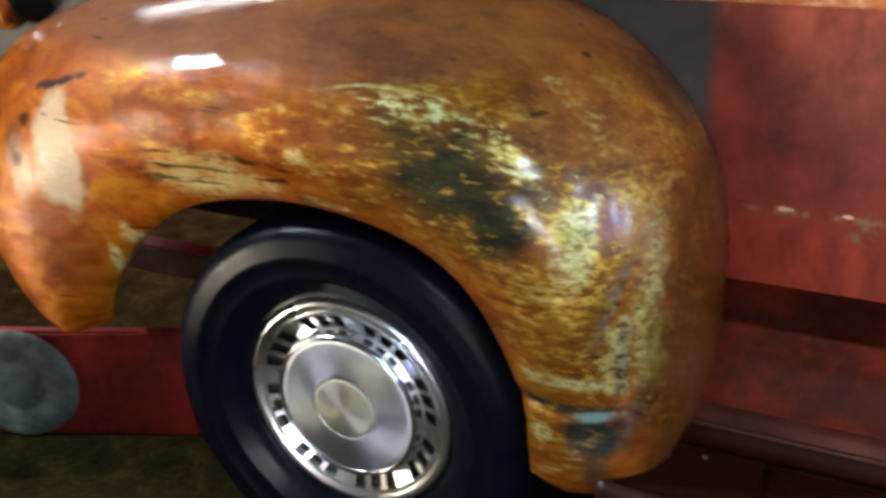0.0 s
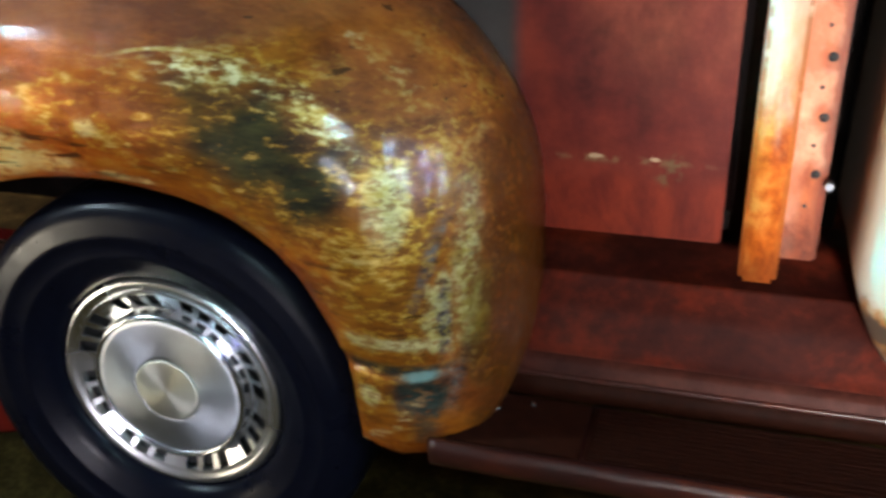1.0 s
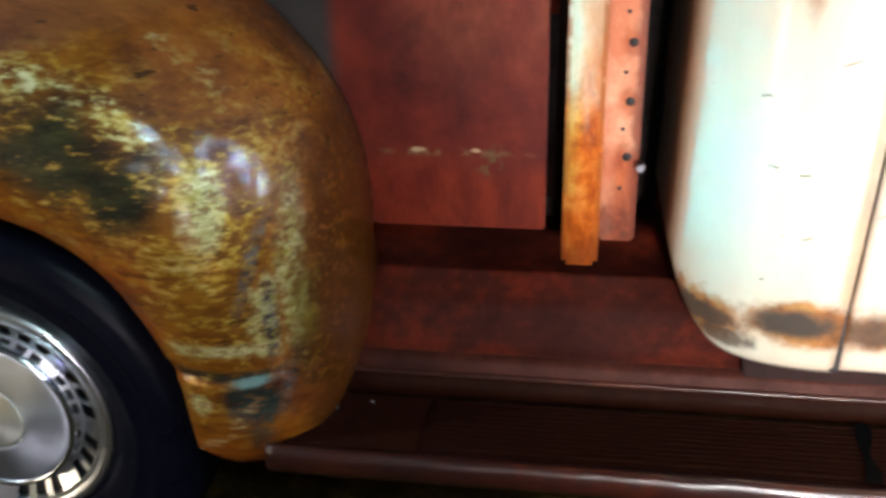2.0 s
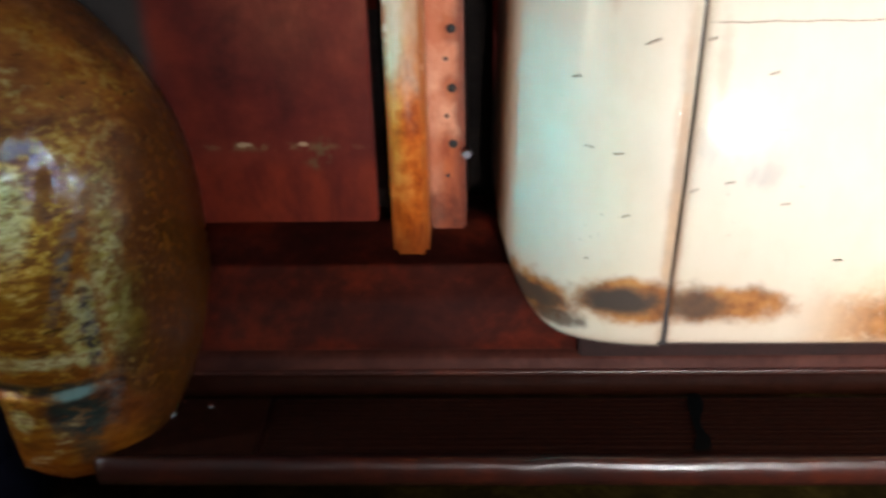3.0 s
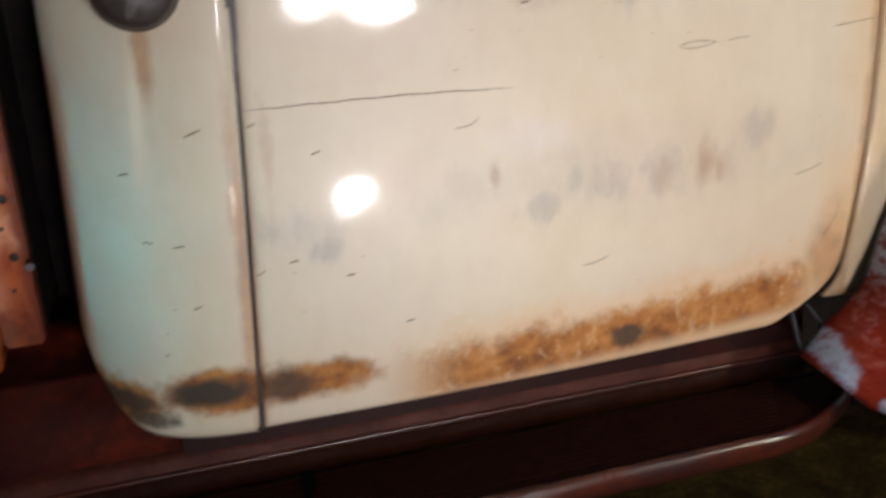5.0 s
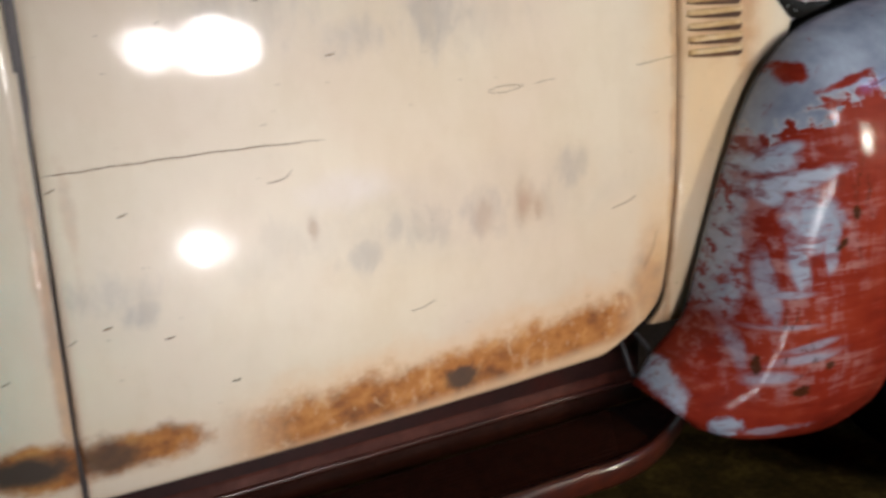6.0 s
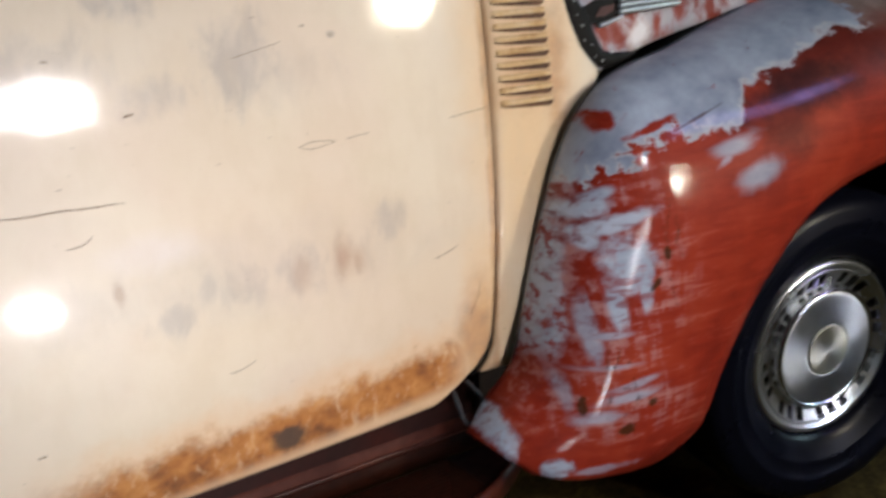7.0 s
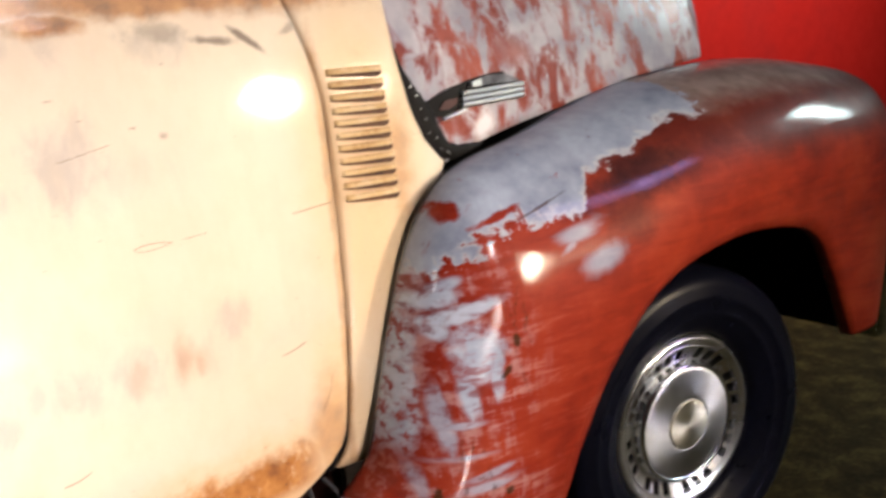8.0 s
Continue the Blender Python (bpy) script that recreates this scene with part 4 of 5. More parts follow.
def wheel(name, place, turn):
    """Tyre with its slotted wheel cover; the outer side looks to -y."""
    m = pose(*place, 0, 0, turn)
    tyre = part(name, lathe([(0.196, 0.05), (0.1945, 0.024), (0.198, 0.012), (0.206, 0.002), (0.222, -0.008), (0.242, -0.017), (0.246, -0.020), (0.250, -0.019), (0.276, -0.025), (0.281, -0.028), (0.286, -0.026), (0.306, -0.025), (0.322, -0.019), (0.333, -0.006), (0.3395, 0.012), (0.341, 0.03), (0.341, 0.13), (0.335, 0.155), (0.318, 0.18), (0.25, 0.19), (0.20, 0.16)], 120), RUBBER, truck, "black rubber tyre")
    tyre.matrix_basis = m
    part("cover_rim", lathe([(0.196, 0.034), (0.1945, 0.020), (0.190, 0.012), (0.186, 0.0105), (0.181, 0.011), (0.176, 0.0145), (0.172, 0.0160), (0.1705, 0.0160), (0.170, 0.030)]), RIM, tyre, "bright chrome outer trim rim")
    # slotted ring: eight groups of three slots
    bm = bmesh.new()
    marks = []
    for g in range(8):
        for s in range(3):
            c = g * 45 + s * 11.6
            marks += [(c, c + 7.6, True), (c + 7.6, c + 11.6 if s < 2 else g * 45 + 45, False)]
    for a0, a1, hole in marks:
        for k in range(2 if not hole else 1):
            b0 = a0 + (a1 - a0) * k / (2 if not hole else 1)
            b1 = a0 + (a1 - a0) * (k + 1) / (2 if not hole else 1)
            for r0, r1, y0, y1, solid in ((0.133, 0.140, 0.0325, 0.0300, True), (0.140, 0.167, 0.0300, 0.0160, not hole), (0.167, 0.171, 0.0160, 0.0150, True)):
                if solid:
                    q = []
                    for r, y, b in ((r0, y0, b0), (r1, y1, b0), (r1, y1, b1), (r0, y0, b1)):
                        q.append(bm.verts.new((r * math.cos(radians(b)), y, r * math.sin(radians(b)))))
                    bm.faces.new(q)
    bmesh.ops.remove_doubles(bm, verts=bm.verts, dist=1e-5)
    part("slotted_ring", bm, RIM, tyre, "chrome ring with dark slots", False, 0.003)
    part("slot_backing", lathe([(0.129, 0.046), (0.172, 0.032)]), PIT, tyre, "black recess behind the slots")
    part("inner_ring", lathe([(0.1355, 0.036), (0.1345, 0.010), (0.131, 0.004), (0.127, 0.003), (0.124, 0.007)]), CHROME, tyre, "raised chrome inner ring")
    part("brushed_disc", lathe([(0.125, 0.0085), (0.123, 0.0068), (0.117, 0.0060), (0.066, 0.0030), (0.0585, 0.0026), (0.0568, 0.0030), (0.0555, 0.006)]), SPUN, tyre, "spun brushed aluminium disc")
    part("centre_disc", lathe([(0.0552, 0.004), (0.0548, 0.0015), (0.0540, 0.0006), (0.052, 0.0003), (0.03, -0.0003), (0.0, -0.0008)], 64), HUB, tyre, "dull spun centre disc")
    return tyre


wheel("rear_wheel", (0, 0.004, 0.35), 0)
wheel("front_wheel", (2.946, 0.008, 0.353), -7)


# bed side, stake post and front plate
def panel(x0, x1, z0, z1, y, depth, bevel=0.003):
    return box(x0, x1, y, y + depth, z0, z1, bevel)


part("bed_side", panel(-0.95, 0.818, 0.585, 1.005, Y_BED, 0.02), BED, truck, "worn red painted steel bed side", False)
part("bed_rail", tube([Vector((x, Y_BED + 0.012, 1.02)) for x in (-0.95, -0.3, 0.3, 0.84)], 0.024, 14), POST, truck, "rounded pale orange top rail")
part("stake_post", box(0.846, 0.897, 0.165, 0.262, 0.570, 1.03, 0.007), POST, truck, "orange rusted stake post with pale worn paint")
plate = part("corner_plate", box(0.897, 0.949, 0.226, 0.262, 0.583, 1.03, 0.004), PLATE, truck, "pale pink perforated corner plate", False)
for k, z in enumerate((0.962, 0.879, 0.797, 0.716)):
    ob = part("bolt_hole", lathe([(0.0, 0.0), (0.0058, 0.0), (0.0068, 0.002)], 20), PIT, plate)
    ob.matrix_basis = pose(0.932, 0.2245, z)
for z in (0.92, 0.838, 0.757, 0.668):
    ob = part("small_hole", lathe([(0.0, 0.0), (0.0026, 0.0), (0.0032, 0.002)], 14), PIT, plate)
    ob.matrix_basis = pose(0.924, 0.2245, z)
bolt = part("bolt", lathe([(0.0, -0.012), (0.006, -0.012), (0.007, -0.008), (0.0075, 0.0)], 6), STEEL, plate, "bright bolt head", False)
bolt.matrix_basis = pose(0.951, 0.222, 0.705)
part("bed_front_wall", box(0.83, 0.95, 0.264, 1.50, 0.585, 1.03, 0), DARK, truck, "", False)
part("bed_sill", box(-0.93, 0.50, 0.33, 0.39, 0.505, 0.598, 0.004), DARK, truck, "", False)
part("bed_floor", box(-0.95, 0.83, 0.272, 1.48, 0.60, 0.63, 0), DARK, truck, "", False)
part("far_bed_side", box(-0.95, 0.83, 1.48, 1.50, 0.585, 1.03, 0), BED, truck, "", False)
part("tail_board", box(-0.97, -0.952, 0.27, 1.48, 0.60, 1.03, 0), BED, truck, "", False)
part("chassis_rail", box(-1.05, 3.45, 0.44, 0.50, 0.265, 0.335, 0.006), FRAME, truck, "dark red chassis rail", False)
part("chassis_rail", box(-1.05, 3.45, 1.24, 1.30, 0.30, 0.40, 0.006), FRAME, truck, "dark red chassis rail", False)
part("rear_axle", tube([Vector((0, 0.2, 0.35)), Vector((0, 0.8, 0.35)), Vector((0, 1.5, 0.35))], 0.045, 14), DARK, truck)
part("front_axle", tube([Vector((2.946, 0.2, 0.35)), Vector((2.946, 0.8, 0.35)), Vector((2.946, 1.5, 0.35))], 0.04, 14), DARK, truck)
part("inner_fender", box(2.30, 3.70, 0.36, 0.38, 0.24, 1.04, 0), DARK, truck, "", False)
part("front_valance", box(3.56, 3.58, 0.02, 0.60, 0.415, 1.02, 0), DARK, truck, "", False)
for nm, x in (("far_rear_wheel", 0.0), ("far_front_wheel", 2.946)):
    ob = part(nm, lathe([(0.0, 0.0), (0.2, 0.0), (0.30, 0.0), (0.335, 0.03), (0.341, 0.1), (0.335, 0.18), (0.3, 0.2), (0.0, 0.2)], 64), RUBBER, truck)
    ob.matrix_basis = pose(x, 1.50, 0.35)


# running board with splash apron
def extrude_x(profile, x0, x1, n):
    return sheet([[(x0 + (x1 - x0) * i / n, y, z) for y, z in profile] for i in range(n + 1)])


part("splash_apron", extrude_x([(0.34, 0.60), (0.27, 0.578), (0.206, 0.548), (0.200, 0.5495), (0.195, 0.5455), (0.190, 0.538), (0.160, 0.520), (0.150, 0.508), (0.118, 0.468), (0.108, 0.458), (0.102, 0.455)], 0.50, 1.30, 8), APRON, truck, "brown oxide splash apron", thick=0.003)
part("inner_rail", extrude_x([(0.13, 0.456), (0.100, 0.456), (0.094, 0.452), (0.090, 0.448), (0.089, 0.436), (0.085, 0.429)], 0.50, 2.13, 20), RAIL, truck, "purplish brown inner rail", thick=0.003)
part("rail_face", extrude_x([(0.086, 0.428), (0.081, 0.424), (0.077, 0.415), (0.075, 0.396)], 0.50, 2.13, 20), MAT, truck, "black lower face of the rail", thick=0.003)


def board_edge(x):
    """How far out the running board reaches; it rounds in at the front."""
    ahead = max(0.0, (x - 1.94) / 0.22)
    return -0.078 + 0.085 * ahead ** 2.2


rows_top, rows_lip = [], []
for i in range(121):
    x = 0.45 + (2.16 - 0.45) * i / 120
    knock = 0.0035 * noise.noise(Vector((x * 6.0, 1, 0))) + 0.0018 * noise.noise(Vector((x * 17.0, 4, 0)))
    e = board_edge(x) + knock
    rows_top.append([(x, 0.070, 0.393), (x, 0.05, 0.392), (x, e + 0.012, 0.394), (x, e + 0.006, 0.398), (x, e, 0.402)])
    rise = 1.2 * knock
    rows_lip.append([(x, e + 0.001, 0.402 + rise), (x, e - 0.004, 0.404 + rise), (x, e - 0.009, 0.401 + rise), (x, e - 0.012, 0.392 + rise), (x, e - 0.010, 0.372), (x, e - 0.003, 0.360), (x, e + 0.010, 0.355)])
board = part("running_board", sheet(rows_top), BOARD, truck, "dark maroon steel running board", thick=0.004)
part("board_lip", sheet(rows_lip), LIPRUST, board, "red oxide rolled outer lip", thick=0.002)
part("end_plate", box(0.47, 0.660, -0.066, 0.066, 0.3945, 0.3985, 0.0015), MAT, board, "brownish black end plate of the step", False)
part("rubber_mat", box(0.665, 2.06, -0.062, 0.062, 0.3945, 0.398, 0.0015), MAT, board, "black ribbed rubber step mat", False)
for k in range(11):
    y = -0.055 + 0.0108 * k
    part("rib", box(0.673, 2.05 - 0.006 * (10 - k), y, y + 0.0055, 0.398, 0.4022, 0.0012), MAT, board, "", False)
tar = spline([(1.276, 0.066, 0), (1.272, 0.03, 0), (1.266, -0.005, 0), (1.268, -0.035, 0), (1.262, -0.064, 0)], 24)
part("tar_streak", sheet([[(p.x - w, p.y, 0.4030), (p.x + w, p.y, 0.4030)] for p, w in zip(tar, [0.008 + 0.003 * math.sin(i * 0.37) for i in range(24)])]), TAR, board, "black tar streak", False, 0.0012)
for x, y in ((0.575, 0.045), (0.525, 0.025)):
    ob = part("bolt", lathe([(0.0, -0.004), (0.004, -0.0035), (0.005, 0.0)], 8), CHROME, board, "small bright bolt head", False)
    ob.matrix_basis = pose(x, y, 0.3988, -90)

for ob in [o for o in truck.children if o.name.split(".")[0] in ("splash_apron", "inner_rail", "rail_face", "running_board")]:
    ob.matrix_basis = pose(0, 0.045, -0.033)

part("sill", box(1.11, 2.13, 0.137, 0.165, 0.41, 0.492, 0.003), BOARD, truck, "dark maroon sill under the door", False)
# bead added at the rail's fold to draw its highlight as a line
part("rail_bead", tube([Vector((0.52 + 0.08 * i, 0.1305, 0.3970)) for i in range(21)], 0.0044), BEAD, truck, "glossy bead added to catch the rail edge's highlight")

# ---- cab ----


def cab_y(x, z):
    """The cab's side: a little full, tucking in at the sill and towards the roof."""
    return 0.055 + 0.17 * (z - 0.75) ** 2 + 0.012 * ((x - 1.70) / 0.45) ** 2


DOOR_TOP = 1.32
LEAN = 0.036  # the rear door edge leans forwards, metres for each metre of height


def door_front(z):
    if z > 1.0:
        return 2.146 - 0.40 * max(0.0, z - 1.10) ** 1.6 * 2.0
    return 2.146 - 0.16 * max(0.0, 0.86 - z) ** 2 - 0.075 * max(0.0, (0.575 - z) / 0.085) ** 2.2


def door_skin():
    us = sorted({0, 0.004, 0.010, 0.99, 0.9955, 1.0, *np.linspace(0.02, 0.98, 40).tolist()})
    vs = sorted({0, 0.006, 0.014, 1.0, *np.linspace(0.03, 0.99, 36).tolist()})
    rows = []
    for v in vs:
        row = []
        for u in us:
            z = 0.473 + v * (DOOR_TOP - 0.473)
            x0, x1 = 1.2265 + LEAN * (z - 0.70), door_front(z)
            x = x0 + u * (x1 - x0)
            z += 0.020 * (x - 1.22) / 0.9 * (1 - v)
            edge = min(u * (x1 - x0), (1 - u) * (x1 - x0), v * (DOOR_TOP - 0.473))
            row.append((x, cab_y(x, z) + 0.006 * max(0.0, 1 - edge / 0.008) ** 2, z))
        rows.append(row)
    return sheet(rows)


door = part("door", door_skin(), CREAM, truck, "cream painted door with rust along its lower edge", thick=0.003)


def scratch(name, points, width, dark=CRACK):
    """A thin split in the paint, laid on the door's face."""
    pts = spline([(x, 0, z) for x, z in points], 40)
    up, low = [], []
    for i, p in enumerate(pts):
        w = width * (0.35 + 0.65 * abs(math.sin(i * 1.7 + points[0][0] * 9))) * min(1, i / 4 + 0.3, (39 - i) / 4 + 0.2)
        z = p.z + 0.0006 * math.sin(i * 0.9) + 0.0005 * math.sin(i * 2.3)
        y = cab_y(p.x, z) - 0.0022
        up.append((p.x, y, z + w / 2))
        low.append((p.x, y, z - w / 2))
    part(name, sheet([low, up]), dark, door, "thin dark crack in the paint", thick=0.0006)


scratch("crack", [(1.237, 0.918), (1.34, 0.9195), (1.46, 0.9195), (1.577, 0.916)], 0.0015)
scratch("crack", [(1.497, 0.871), (1.515, 0.873), (1.525, 0.878), (1.530, 0.883)], 0.0015)
scratch("crack", [(1.815, 0.949), (1.835, 0.953), (1.858, 0.952), (1.872, 0.949)], 0.0012)
scratch("crack", [(1.815, 0.947), (1.838, 0.944), (1.872, 0.949)], 0.0010)
scratch("crack", [(1.680, 0.655), (1.698, 0.657), (1.718, 0.664)], 0.0014)
scratch("crack", [(2.02, 0.745), (2.045, 0.750), (2.065, 0.757)], 0.0014)
scratch("crack", [(2.085, 0.635), (2.10, 0.66), (2.108, 0.69)], 0.0014)
for x, z, rise in ((1.312, 0.857, 0.004), (1.237, 0.898, 0.004), (1.231, 0.706, 0.006), (1.422, 0.611, 0.001), (1.274, 0.718, 0.003), (1.59, 1.02, 0.002), (1.345, 0.690, 0.002)):
    scratch("chip", [(x, z), (x + 0.006, z + rise * 0.4), (x + 0.012, z + rise)], 0.0022)
scratch("crack", [(2.065, 0.955), (2.10, 0.958), (2.138, 0.961)], 0.0012)
scratch("crack", [(1.735, 1.075), (1.77, 1.082), (1.81, 1.090)], 0.0010)
scratch("crack", [(1.888, 0.950), (1.905, 0.952), (1.925, 0.953)], 0.0009)

# corner panel behind the door, wrapping round to the back
plan = spline([(1.2215, 0.066, 0), (1.175, 0.070, 0), (1.125, 0.084, 0), (1.08, 0.112, 0), (1.043, 0.154, 0), (1.014, 0.205, 0), (1.0, 0.265, 0), (0.995, 0.40, 0), (0.995, 0.87, 0)], 60)


def corner_bottom(x, y):
    if x > 1.11:
        return 0.470
    return 0.470 + 0.135 * min(1.0, (1.11 - x) / 0.113) ** 3.0


rows = []
for v in [0, 0.008, 0.02, *np.linspace(0.05, 1, 30).tolist()]:
    row = []
    for p in plan:
        zb = corner_bottom(p.x, p.y)
        z = zb + v * (DOOR_TOP - zb)
        row.append((p.x + LEAN * (z - 0.70), p.y + 0.17 * (z - 0.75) ** 2 * max(0, 1 - (p.y - 0.066) / 0.2) + 0.006 * max(0, 1 - v / 0.02) ** 2, z))
    rows.append(row)
corner = part("cab_corner", sheet(rows), CREAM, truck, "cream painted cab corner with dark rust spots", thick=0.003)
for x, z, w, rise in ((1.165, 0.893, 0.020, 0.008), (1.083, 0.846, 0.012, 0.002), (1.146, 0.668, 0.014, 0.006), (1.112, 0.634, 0.010, 0.006), (1.100, 0.600, 0.012, 0.004), (1.10, 0.76, 0.012, 0.001), (1.135, 0.755, 0.014, 0.001)):
    line = []
    for i in range(9):
        px, pz = x + w * i / 8, z + rise * i / 8
        y = min(plan, key=lambda q: abs(q.x - px)).y + 0.17 * (pz - 0.75) ** 2 - 0.0026
        h = 0.0009 * math.sin(math.pi * (i + 0.5) / 9) ** 0.5
        line.append([(px, y, pz - h), (px, y, pz + h)])
    part("chip", sheet(line), CRACK, corner, "", thick=0.0006)
gap = [[(x + LEAN * (z - 0.70), y, z) for x, y in ((1.2185, 0.120), (1.2185, 0.079), (1.2295, 0.079), (1.2295, 0.120))] for z in (0.474, 0.75, 1.0, DOOR_TOP)]
part("door_gap", sheet(gap), CAPMAT, truck, "", False, 0.001)
fuel = part("fuel_cap", lathe([(0.0, -0.026), (0.034, -0.025), (0.041, -0.021), (0.0445, -0.012), (0.047, -0.006), (0.051, 0.0), (0.051, 0.012)], 48), CAPMAT, truck, "dark oxidised round fuel filler cap")
fuel.matrix_basis = pose(1.133, 0.083, 1.068, 4, 0, 0)
for a in range(0, 180, 90):
    grip = part("grip", box(-0.030, 0.030, -0.032, -0.024, -0.005, 0.005, 0.002), CAPMAT, fuel, "", False)
    grip.matrix_basis = pose(0, 0, 0, 0, a + 20, 0)

# cowl side between door and hood
rows = []
for v in np.linspace(0, 1, 40):
    z = 0.525 + v * (DOOR_TOP - 0.525)
    x0 = door_front(z) + 0.0028
    fender = float(np.interp(z, [0.50, 0.535, 0.62, 0.763, 0.878, 0.953, 0.987, 1.03, 1.085, 1.169, 1.258, 1.4], [2.148, 2.172, 2.200, 2.238, 2.282, 2.338, 2.368, 2.328, 2.305, 2.288, 2.280, 2.275]))
    row = []
    for u in np.linspace(0, 1, 18):
        x = x0 + u * (fender + 0.03 * min(1.0, max(0.0, (0.97 - z) / 0.03)) - x0)
        row.append((x, cab_y(2.146, z) - 0.004 * u + (0.006 if u == 0 else 0), z))
    rows.append(row)
cowl = part("cowl_side", sheet(rows), CREAM, truck, "cream cowl side with louvered vent", thick=0.003)
gap = [[(door_front(z) + dx, cab_y(2.12, z) + 0.011, z) for dx in (-0.012, 0.016)] for z in np.linspace(0.52, DOOR_TOP, 40)]
part("cowl_gap", sheet(gap), SEAL, truck, "dark door gap", thick=0.004)
for k in range(11):
    z = 0.958 + 0.0193 * k
    x0 = 2.163 - 0.0006 * k
    line, slit = [], []
    for i in range(15):
        s = i / 14
        h = 0.0042 * min(1.0, s * 5, (1 - s) * 12) ** 0.6
        x = x0 + 0.100 * s
        y = cab_y(2.146, z) - 0.0030 * s
        line.append([(x, y - 0.003, z + 0.0085), (x, y - 0.003 - h * 0.5, z + 0.0060), (x, y - 0.003 - h, z + 0.0022), (x, y - 0.003 - h * 0.9, z + 0.0006), (x, y - 0.002, z + 0.001)])
        slit.append([(x, y - 0.0036, z + 0.0010), (x, y - 0.0036, z - 0.0010 - 0.0082 * s ** 0.6 * min(1.0, (1 - s) * 20 + 0.5))])
    part("louver", sheet(line), LOUVERSKIN, cowl, "cream pressed louver washed with rust", thick=0.001)
    part("louver_slot", sheet(slit), SLOTSHADE, cowl, "", False, 0.001)

loop = spline([(2.056, 0.085, 0.515), (2.056, 0.066, 0.485), (2.066, 0.060, 0.452), (2.084, 0.060, 0.441), (2.098, 0.061, 0.462), (2.101, 0.066, 0.487), (2.086, 0.085, 0.512)], 30)
part("cable", tube(loop, 0.0036), DULL, truck, "black looped cable")

# hood
rows = []
for i in range(41):
    u = i / 40
    row = []
    for k in range(41):
        a = k / 40
        zb = 0.985 + 0.12 * u ** 0.75
        if a < 0.4:
            z = zb + (1.27 - zb) * a / 0.4
            y = 0.096 + 0.10 * u + 0.16 * ((z - 1.0) / 0.3) ** 2 * 0.5
        else:
            b = (a - 0.4) / 0.6 * math.pi / 2
            z = 1.27 + 0.17 * math.sin(b) * (1 - 0.35 * u)
            y = 0.096 + 0.10 * u + 0.065 + (0.87 - 0.27 - 0.10 * u + 0.10) * (1 - math.cos(b))
        rear = float(np.interp(z, [0.985, 1.03, 1.085, 1.17, 1.26, 1.5], [2.384, 2.344, 2.322, 2.302, 2.293, 2.287]))
        row.append((rear + (3.24 - rear) * u + 0.02 * math.sin(math.pi * min(1, a)) * u, y, z))
    rows.append(row)
whole = [r + [(v[0], 1.74 - v[1], v[2]) for v in reversed(r)] for r in rows]
hood = part("hood", sheet(whole), HOOD, truck, "hood in mottled red primer and pale blue paint", thick=0.004)
edge = [Vector(r) + Vector((-0.004, -0.002, 0)) for r in rows[0][:20]]
part("hood_welt", tube(edge, 0.006), SEAL, truck, "black rubber hood lacing")
def hood_y(x, z):
    u = max(0.0, (x - 2.34) / 0.90)
    return 0.096 + 0.10 * u + 0.08 * ((z - 1.0) / 0.3) ** 2


def hood_patch(outline, lift):
    """A flat piece that follows the hood's side."""
    bm = bmesh.new()
    bm.faces.new([bm.verts.new((x, hood_y(x, z) - lift, z)) for x, z in outline])
    bmesh.ops.triangulate(bm, faces=bm.faces)
    return bm


outer = spline([(2.300, 1.20, 0), (2.306, 1.155, 0), (2.314, 1.110, 0), (2.324, 1.072, 0), (2.338, 1.036, 0), (2.362, 1.002, 0), (2.400, 0.989, 0), (2.440, 0.995, 0), (2.475, 1.006, 0)], 48)
inner = spline([(2.304, 1.20, 0), (2.314, 1.155, 0), (2.340, 1.110, 0), (2.364, 1.078, 0), (2.376, 1.052, 0), (2.394, 1.022, 0), (2.416, 1.013, 0), (2.440, 1.011, 0), (2.475, 1.009, 0)], 48)
band = []
for k, (a, b) in enumerate(zip(outer, inner)):
    c = a.lerp(b, 1.0 + 0.14 * noise.noise(Vector((k * 0.9, 5, 0))))
    band.append([(q.x, hood_y(q.x, q.y) - lift, q.y) for q, lift in ((a, 0.002), (a.lerp(c, 0.12), 0.007), (a.lerp(c, 0.85), 0.007), (c, 0.003))])
part("hood_edge", sheet(band), SEAL, hood, "black worn rubber hood edge", thick=0.003)
for k in range(9):
    a, b = outer[13 + 3 * k], inner[13 + 3 * k]
    q = a.lerp(b, 0.5 + 0.7 * noise.noise(Vector((k * 1.37, 2.5, 0.3))))
    w = 0.0012 + 0.0028 * abs(noise.noise(Vector((k * 2.1, 8.2, 0.7))))
    bead = part("bright_chip", box(-w, w, -0.0008, 0.0008, -0.0007, 0.0007, 0.0003), BRIGHT, hood, "", False)
    bead.matrix_basis = pose(q.x, hood_y(q.x, q.y) - 0.0090, q.y, 0, -40 + 37 * k, 0)
emblem = part("emblem_ground", hood_patch([(2.352, 1.090), (2.362, 1.066), (2.392, 1.062), (2.432, 1.072), (2.436, 1.080), (2.598, 1.076), (2.602, 1.104), (2.588, 1.112), (2.574, 1.108), (2.556, 1.126), (2.522, 1.126), (2.460, 1.118), (2.402, 1.107)], 0.004), SEAL, hood, "worn black painted emblem ground", False, 0.003)
for k in range(3):
    part("chrome_bar", tube([Vector((x, hood_y(x, 1.08) - 0.010, 1.0790 + 0.0098 * k + (x - 2.436) * 0.02)) for x in (2.436, 2.48, 2.53, 2.596)], 0.0040), BRIGHT, emblem, "bright chrome emblem bar")
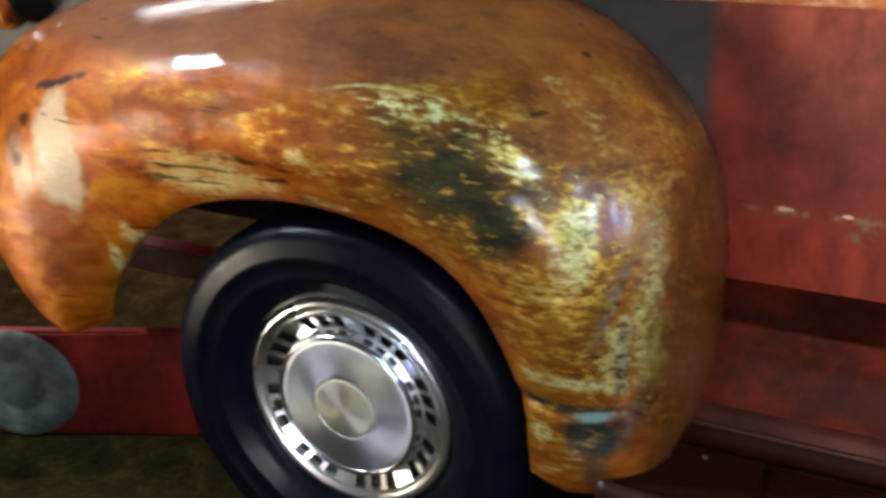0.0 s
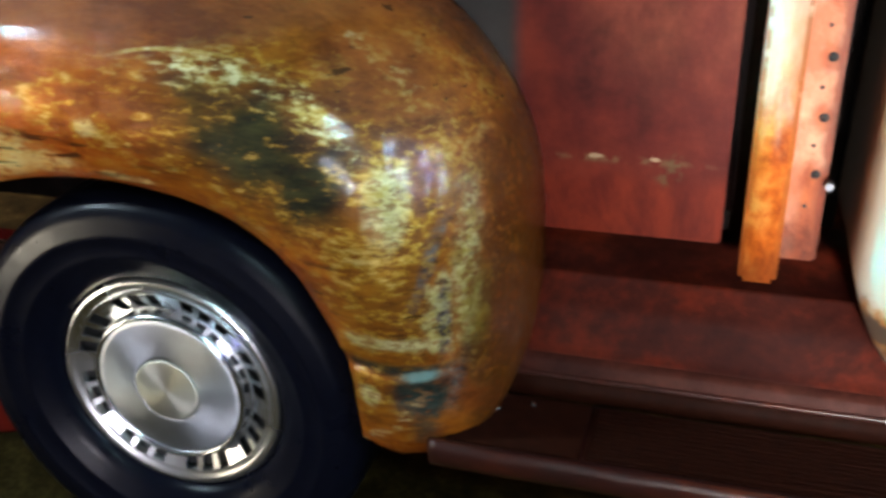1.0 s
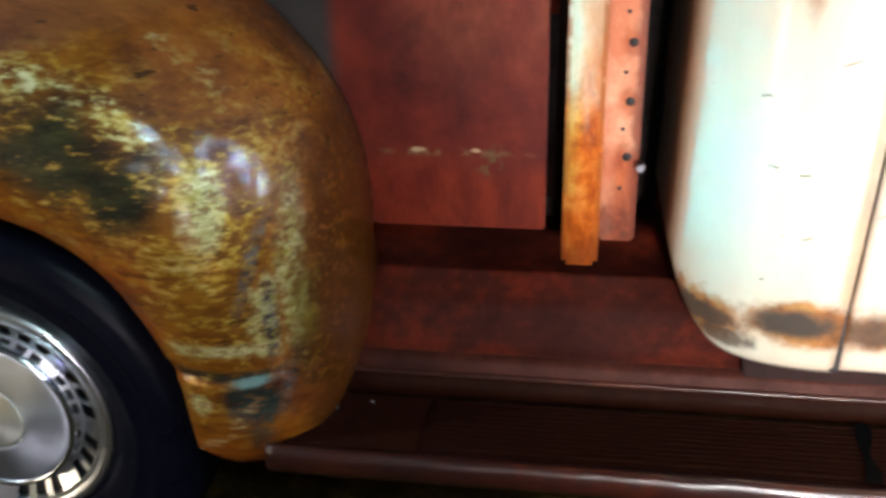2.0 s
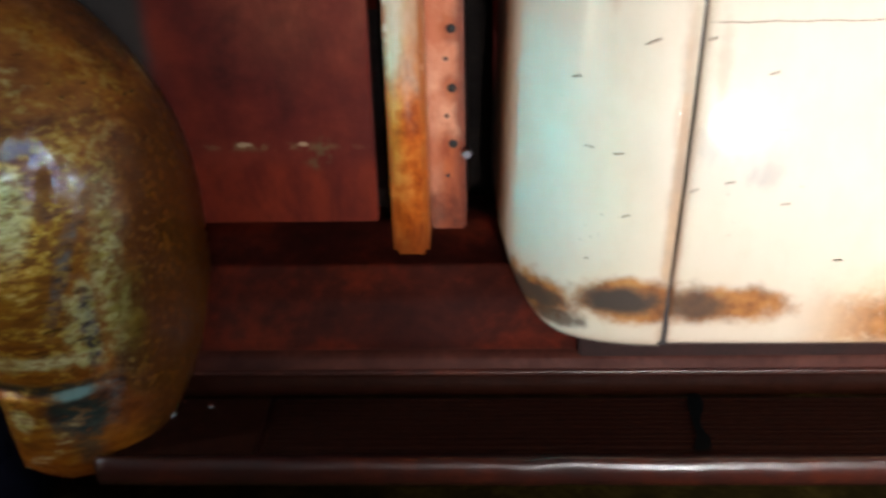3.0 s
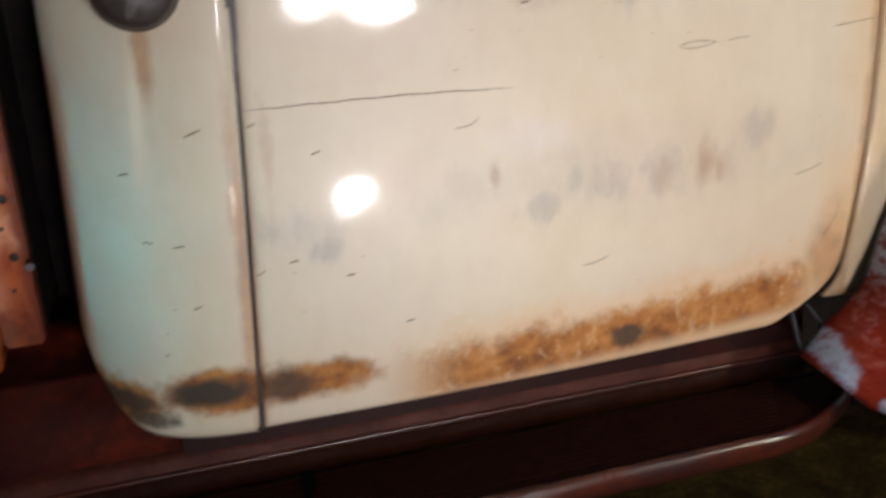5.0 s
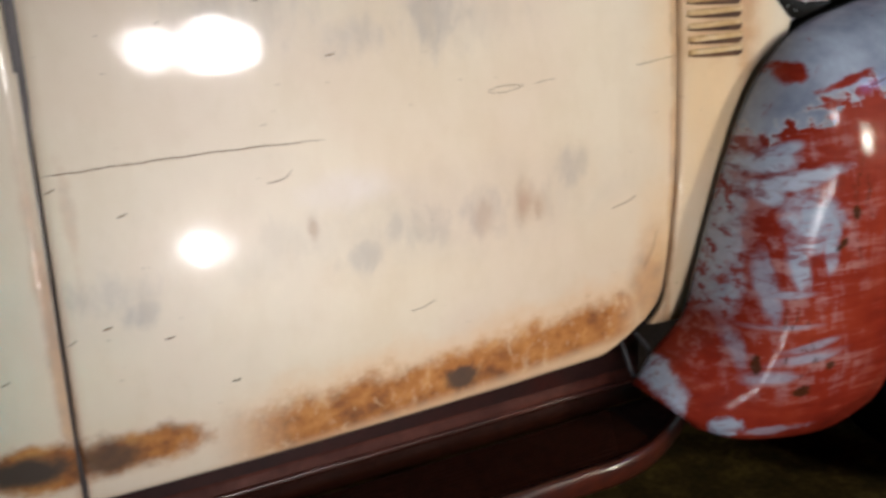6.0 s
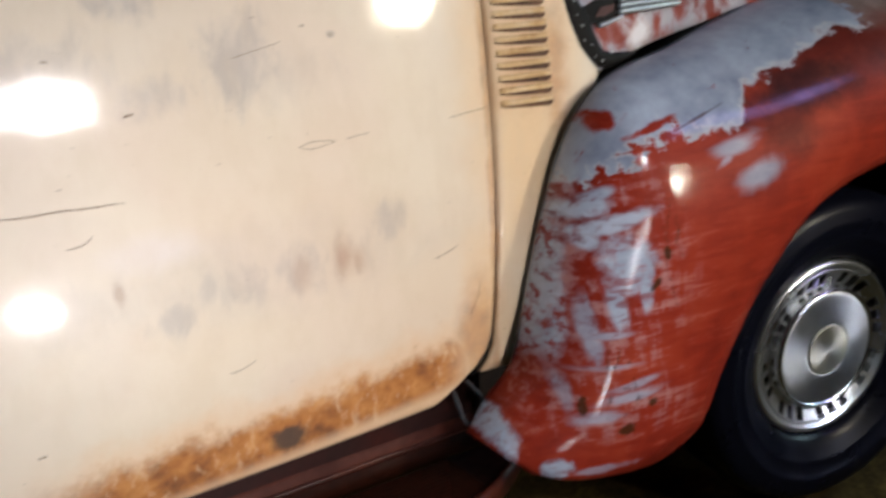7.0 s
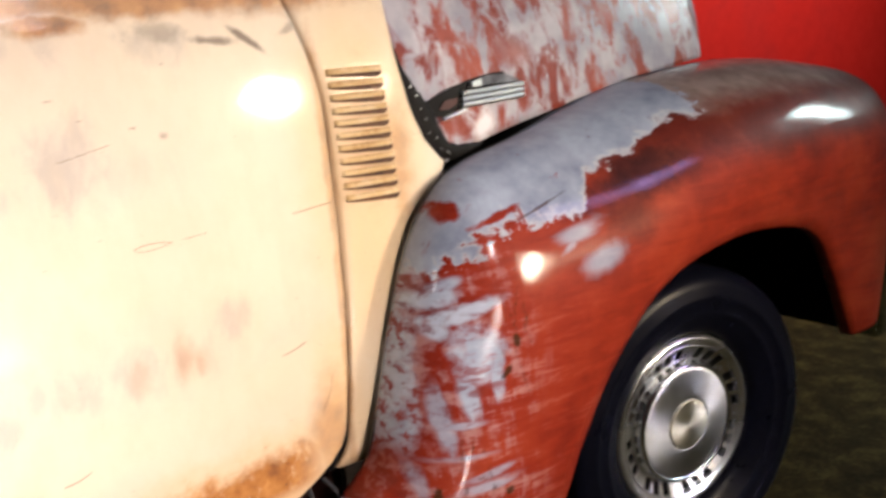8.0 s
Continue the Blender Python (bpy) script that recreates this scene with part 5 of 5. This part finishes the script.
part("chrome_block", hood_patch([(2.455, 1.108), (2.590, 1.106), (2.584, 1.111), (2.570, 1.110), (2.553, 1.122), (2.51, 1.123), (2.460, 1.115)], 0.009), STEEL, emblem, "dull dark chrome emblem plate", False, 0.006)
part("chrome_block", hood_patch([(2.462, 1.107), (2.486, 1.107), (2.486, 1.119), (2.462, 1.115)], 0.013), BRIGHT, emblem, "bright chrome emblem plate", False, 0.004)
part("chrome_sliver", tube([Vector((x, hood_y(x, 1.05) - 0.010, z)) for x, z in ((2.384, 1.0605), (2.405, 1.064), (2.440, 1.0715))], 0.0036), BRIGHT, emblem, "thin chrome sliver")
part("red_chip", hood_patch([(2.380, 1.076), (2.400, 1.074), (2.424, 1.082), (2.428, 1.092), (2.395, 1.090)], 0.0075), FRAME, emblem, "dull red worn emblem paint", False, 0.001)
part("hood_nose", box(3.20, 3.24, 0.30, 1.44, 0.60, 1.30, 0.01), DARK, truck, "", False)

# front bumper
bump = spline([(3.60, 0.02, 0.52), (3.66, 0.02, 0.52), (3.72, 0.10, 0.52), (3.75, 0.30, 0.52), (3.76, 0.87, 0.52), (3.75, 1.44, 0.52)], 40)
part("front_bumper", sheet([[(p.x + dx, p.y, p.z + dz) for dx, dz in ((-0.012, 0.085), (0.004, 0.075), (0.016, 0.04), (0.016, -0.02), (0.004, -0.06), (-0.012, -0.07))] for p in bump]), CHROME, truck, "worn chrome front bumper", thick=0.003)

part("bumper_end", box(3.742, 3.80, 0.0, 0.10, 0.34, 0.69, 0.014), CHROME, truck, "chrome bumper end")
part("radiator_panel", box(3.24, 3.55, 0.39, 1.35, 0.50, 1.04, 0.01), PRIMER, truck, "", False)

# cab closing panels
part("cab_top", box(0.998, 2.30, 0.12, 1.62, 1.29, 1.315, 0), DARK, truck, "", False)
part("cab_far_side", box(0.998, 2.30, 1.62, 1.64, 0.48, 1.315, 0), CREAM, truck, "", False)
part("cab_floor", box(1.24, 2.30, 0.20, 1.62, 0.46, 0.48, 0), DARK, truck, "", False)

# added dark sheet that keeps the gap behind the cab black
part("gap_blocker", box(0.952, 0.993, 0.45, 0.47, 0.34, 1.25, 0), DARK, truck, "", False)


# upper cab, above the beltline
def roof_point(u, v):
    """u along the truck, v across it, both -1 to 1: a domed roof."""
    d = (abs(u) ** 4 + abs(v) ** 4) ** 0.25
    s = 1 - 0.10 * max(abs(u), abs(v)) ** 6
    return (1.56 + 0.55 * u * s, 0.87 + 0.70 * v * s, 1.74 - 0.10 * d ** 4 - 0.02 * d)


part("cab_roof", sheet([[roof_point(i / 12 - 1, k / 12 - 1) for k in range(25)] for i in range(25)]), CREAM, truck, "cream painted domed cab roof", thick=0.006)
for sy in (-1, 1):
    for x0, x1 in ((1.03, 1.08), (2.16, 2.03)):
        a, b = Vector((x0, 0.87 + 0.745 * sy, 1.31)), Vector((x1, 0.87 + 0.66 * sy, 1.645))
        part("pillar", tube([a, (a + b) / 2, b], 0.034, 10), CREAM, truck)
    bm = sheet([[(1.06, 0.87 + 0.742 * sy, 1.318), (2.13, 0.87 + 0.742 * sy, 1.318)], [(1.09, 0.87 + 0.662 * sy, 1.64), (2.02, 0.87 + 0.662 * sy, 1.64)]])
    part("side_window", bm, GLASS, truck, "dark glass side window", False, 0.005)
for xa, xb, name in ((2.165, 2.035, "windshield"), (1.025, 1.075, "rear_window")):
    bm = sheet([[(xa, 0.16, 1.318), (xa, 1.58, 1.318)], [(xb, 0.24, 1.64), (xb, 1.50, 1.64)]])
    part(name, bm, GLASS, truck, "dark glass cab window", False, 0.005)
part("cowl_top", box(2.10, 2.34, 0.14, 1.60, 1.27, 1.316, 0.01), CREAM, truck, "", False)

tail = part("tail_lamp", lathe([(0.0, -0.045), (0.030, -0.042), (0.048, -0.030), (0.056, -0.012), (0.058, 0.0)], 40), LENS, truck, "round red tail lamp lens")
tail.matrix_basis = pose(-0.858, 0.215, 0.955, 0, 0, -90)
part("lamp_rim", lathe([(0.058, -0.004), (0.064, -0.006), (0.067, 0.0), (0.066, 0.018), (0.050, 0.03), (0.0, 0.034)], 40), CHROME, tail, "chrome lamp rim")

# ---- things standing behind the rear wheel ----
crate = tagged(new("low_board"), "low faded red painted board standing on the floor", "board")
crate.matrix_basis = pose(-0.82, 0.12, 0, 0, 0, 22)
bm = box(-0.36, 0.30, 0, 0.03, 0, 0.262, 0.006)
part("panel", bm, REDBOX, crate, "faded red painted panel", False)
for x in (-0.30, 0.22):
    part("foot", box(x, x + 0.05, 0.031, 0.16, 0, 0.04, 0.004), REDBOX, crate, "", False)
ob = part("round_plate", lathe([(0.0, -0.012), (0.055, -0.012), (0.060, -0.009), (0.066, -0.012), (0.120, -0.012), (0.130, -0.009), (0.133, 0.0)], 48), DISC)
ob.matrix_basis = crate.matrix_basis @ pose(-0.088, -0.001, 0.134)
tagged(ob, "scuffed grey green round metal plate leaning on the red board", "plate")
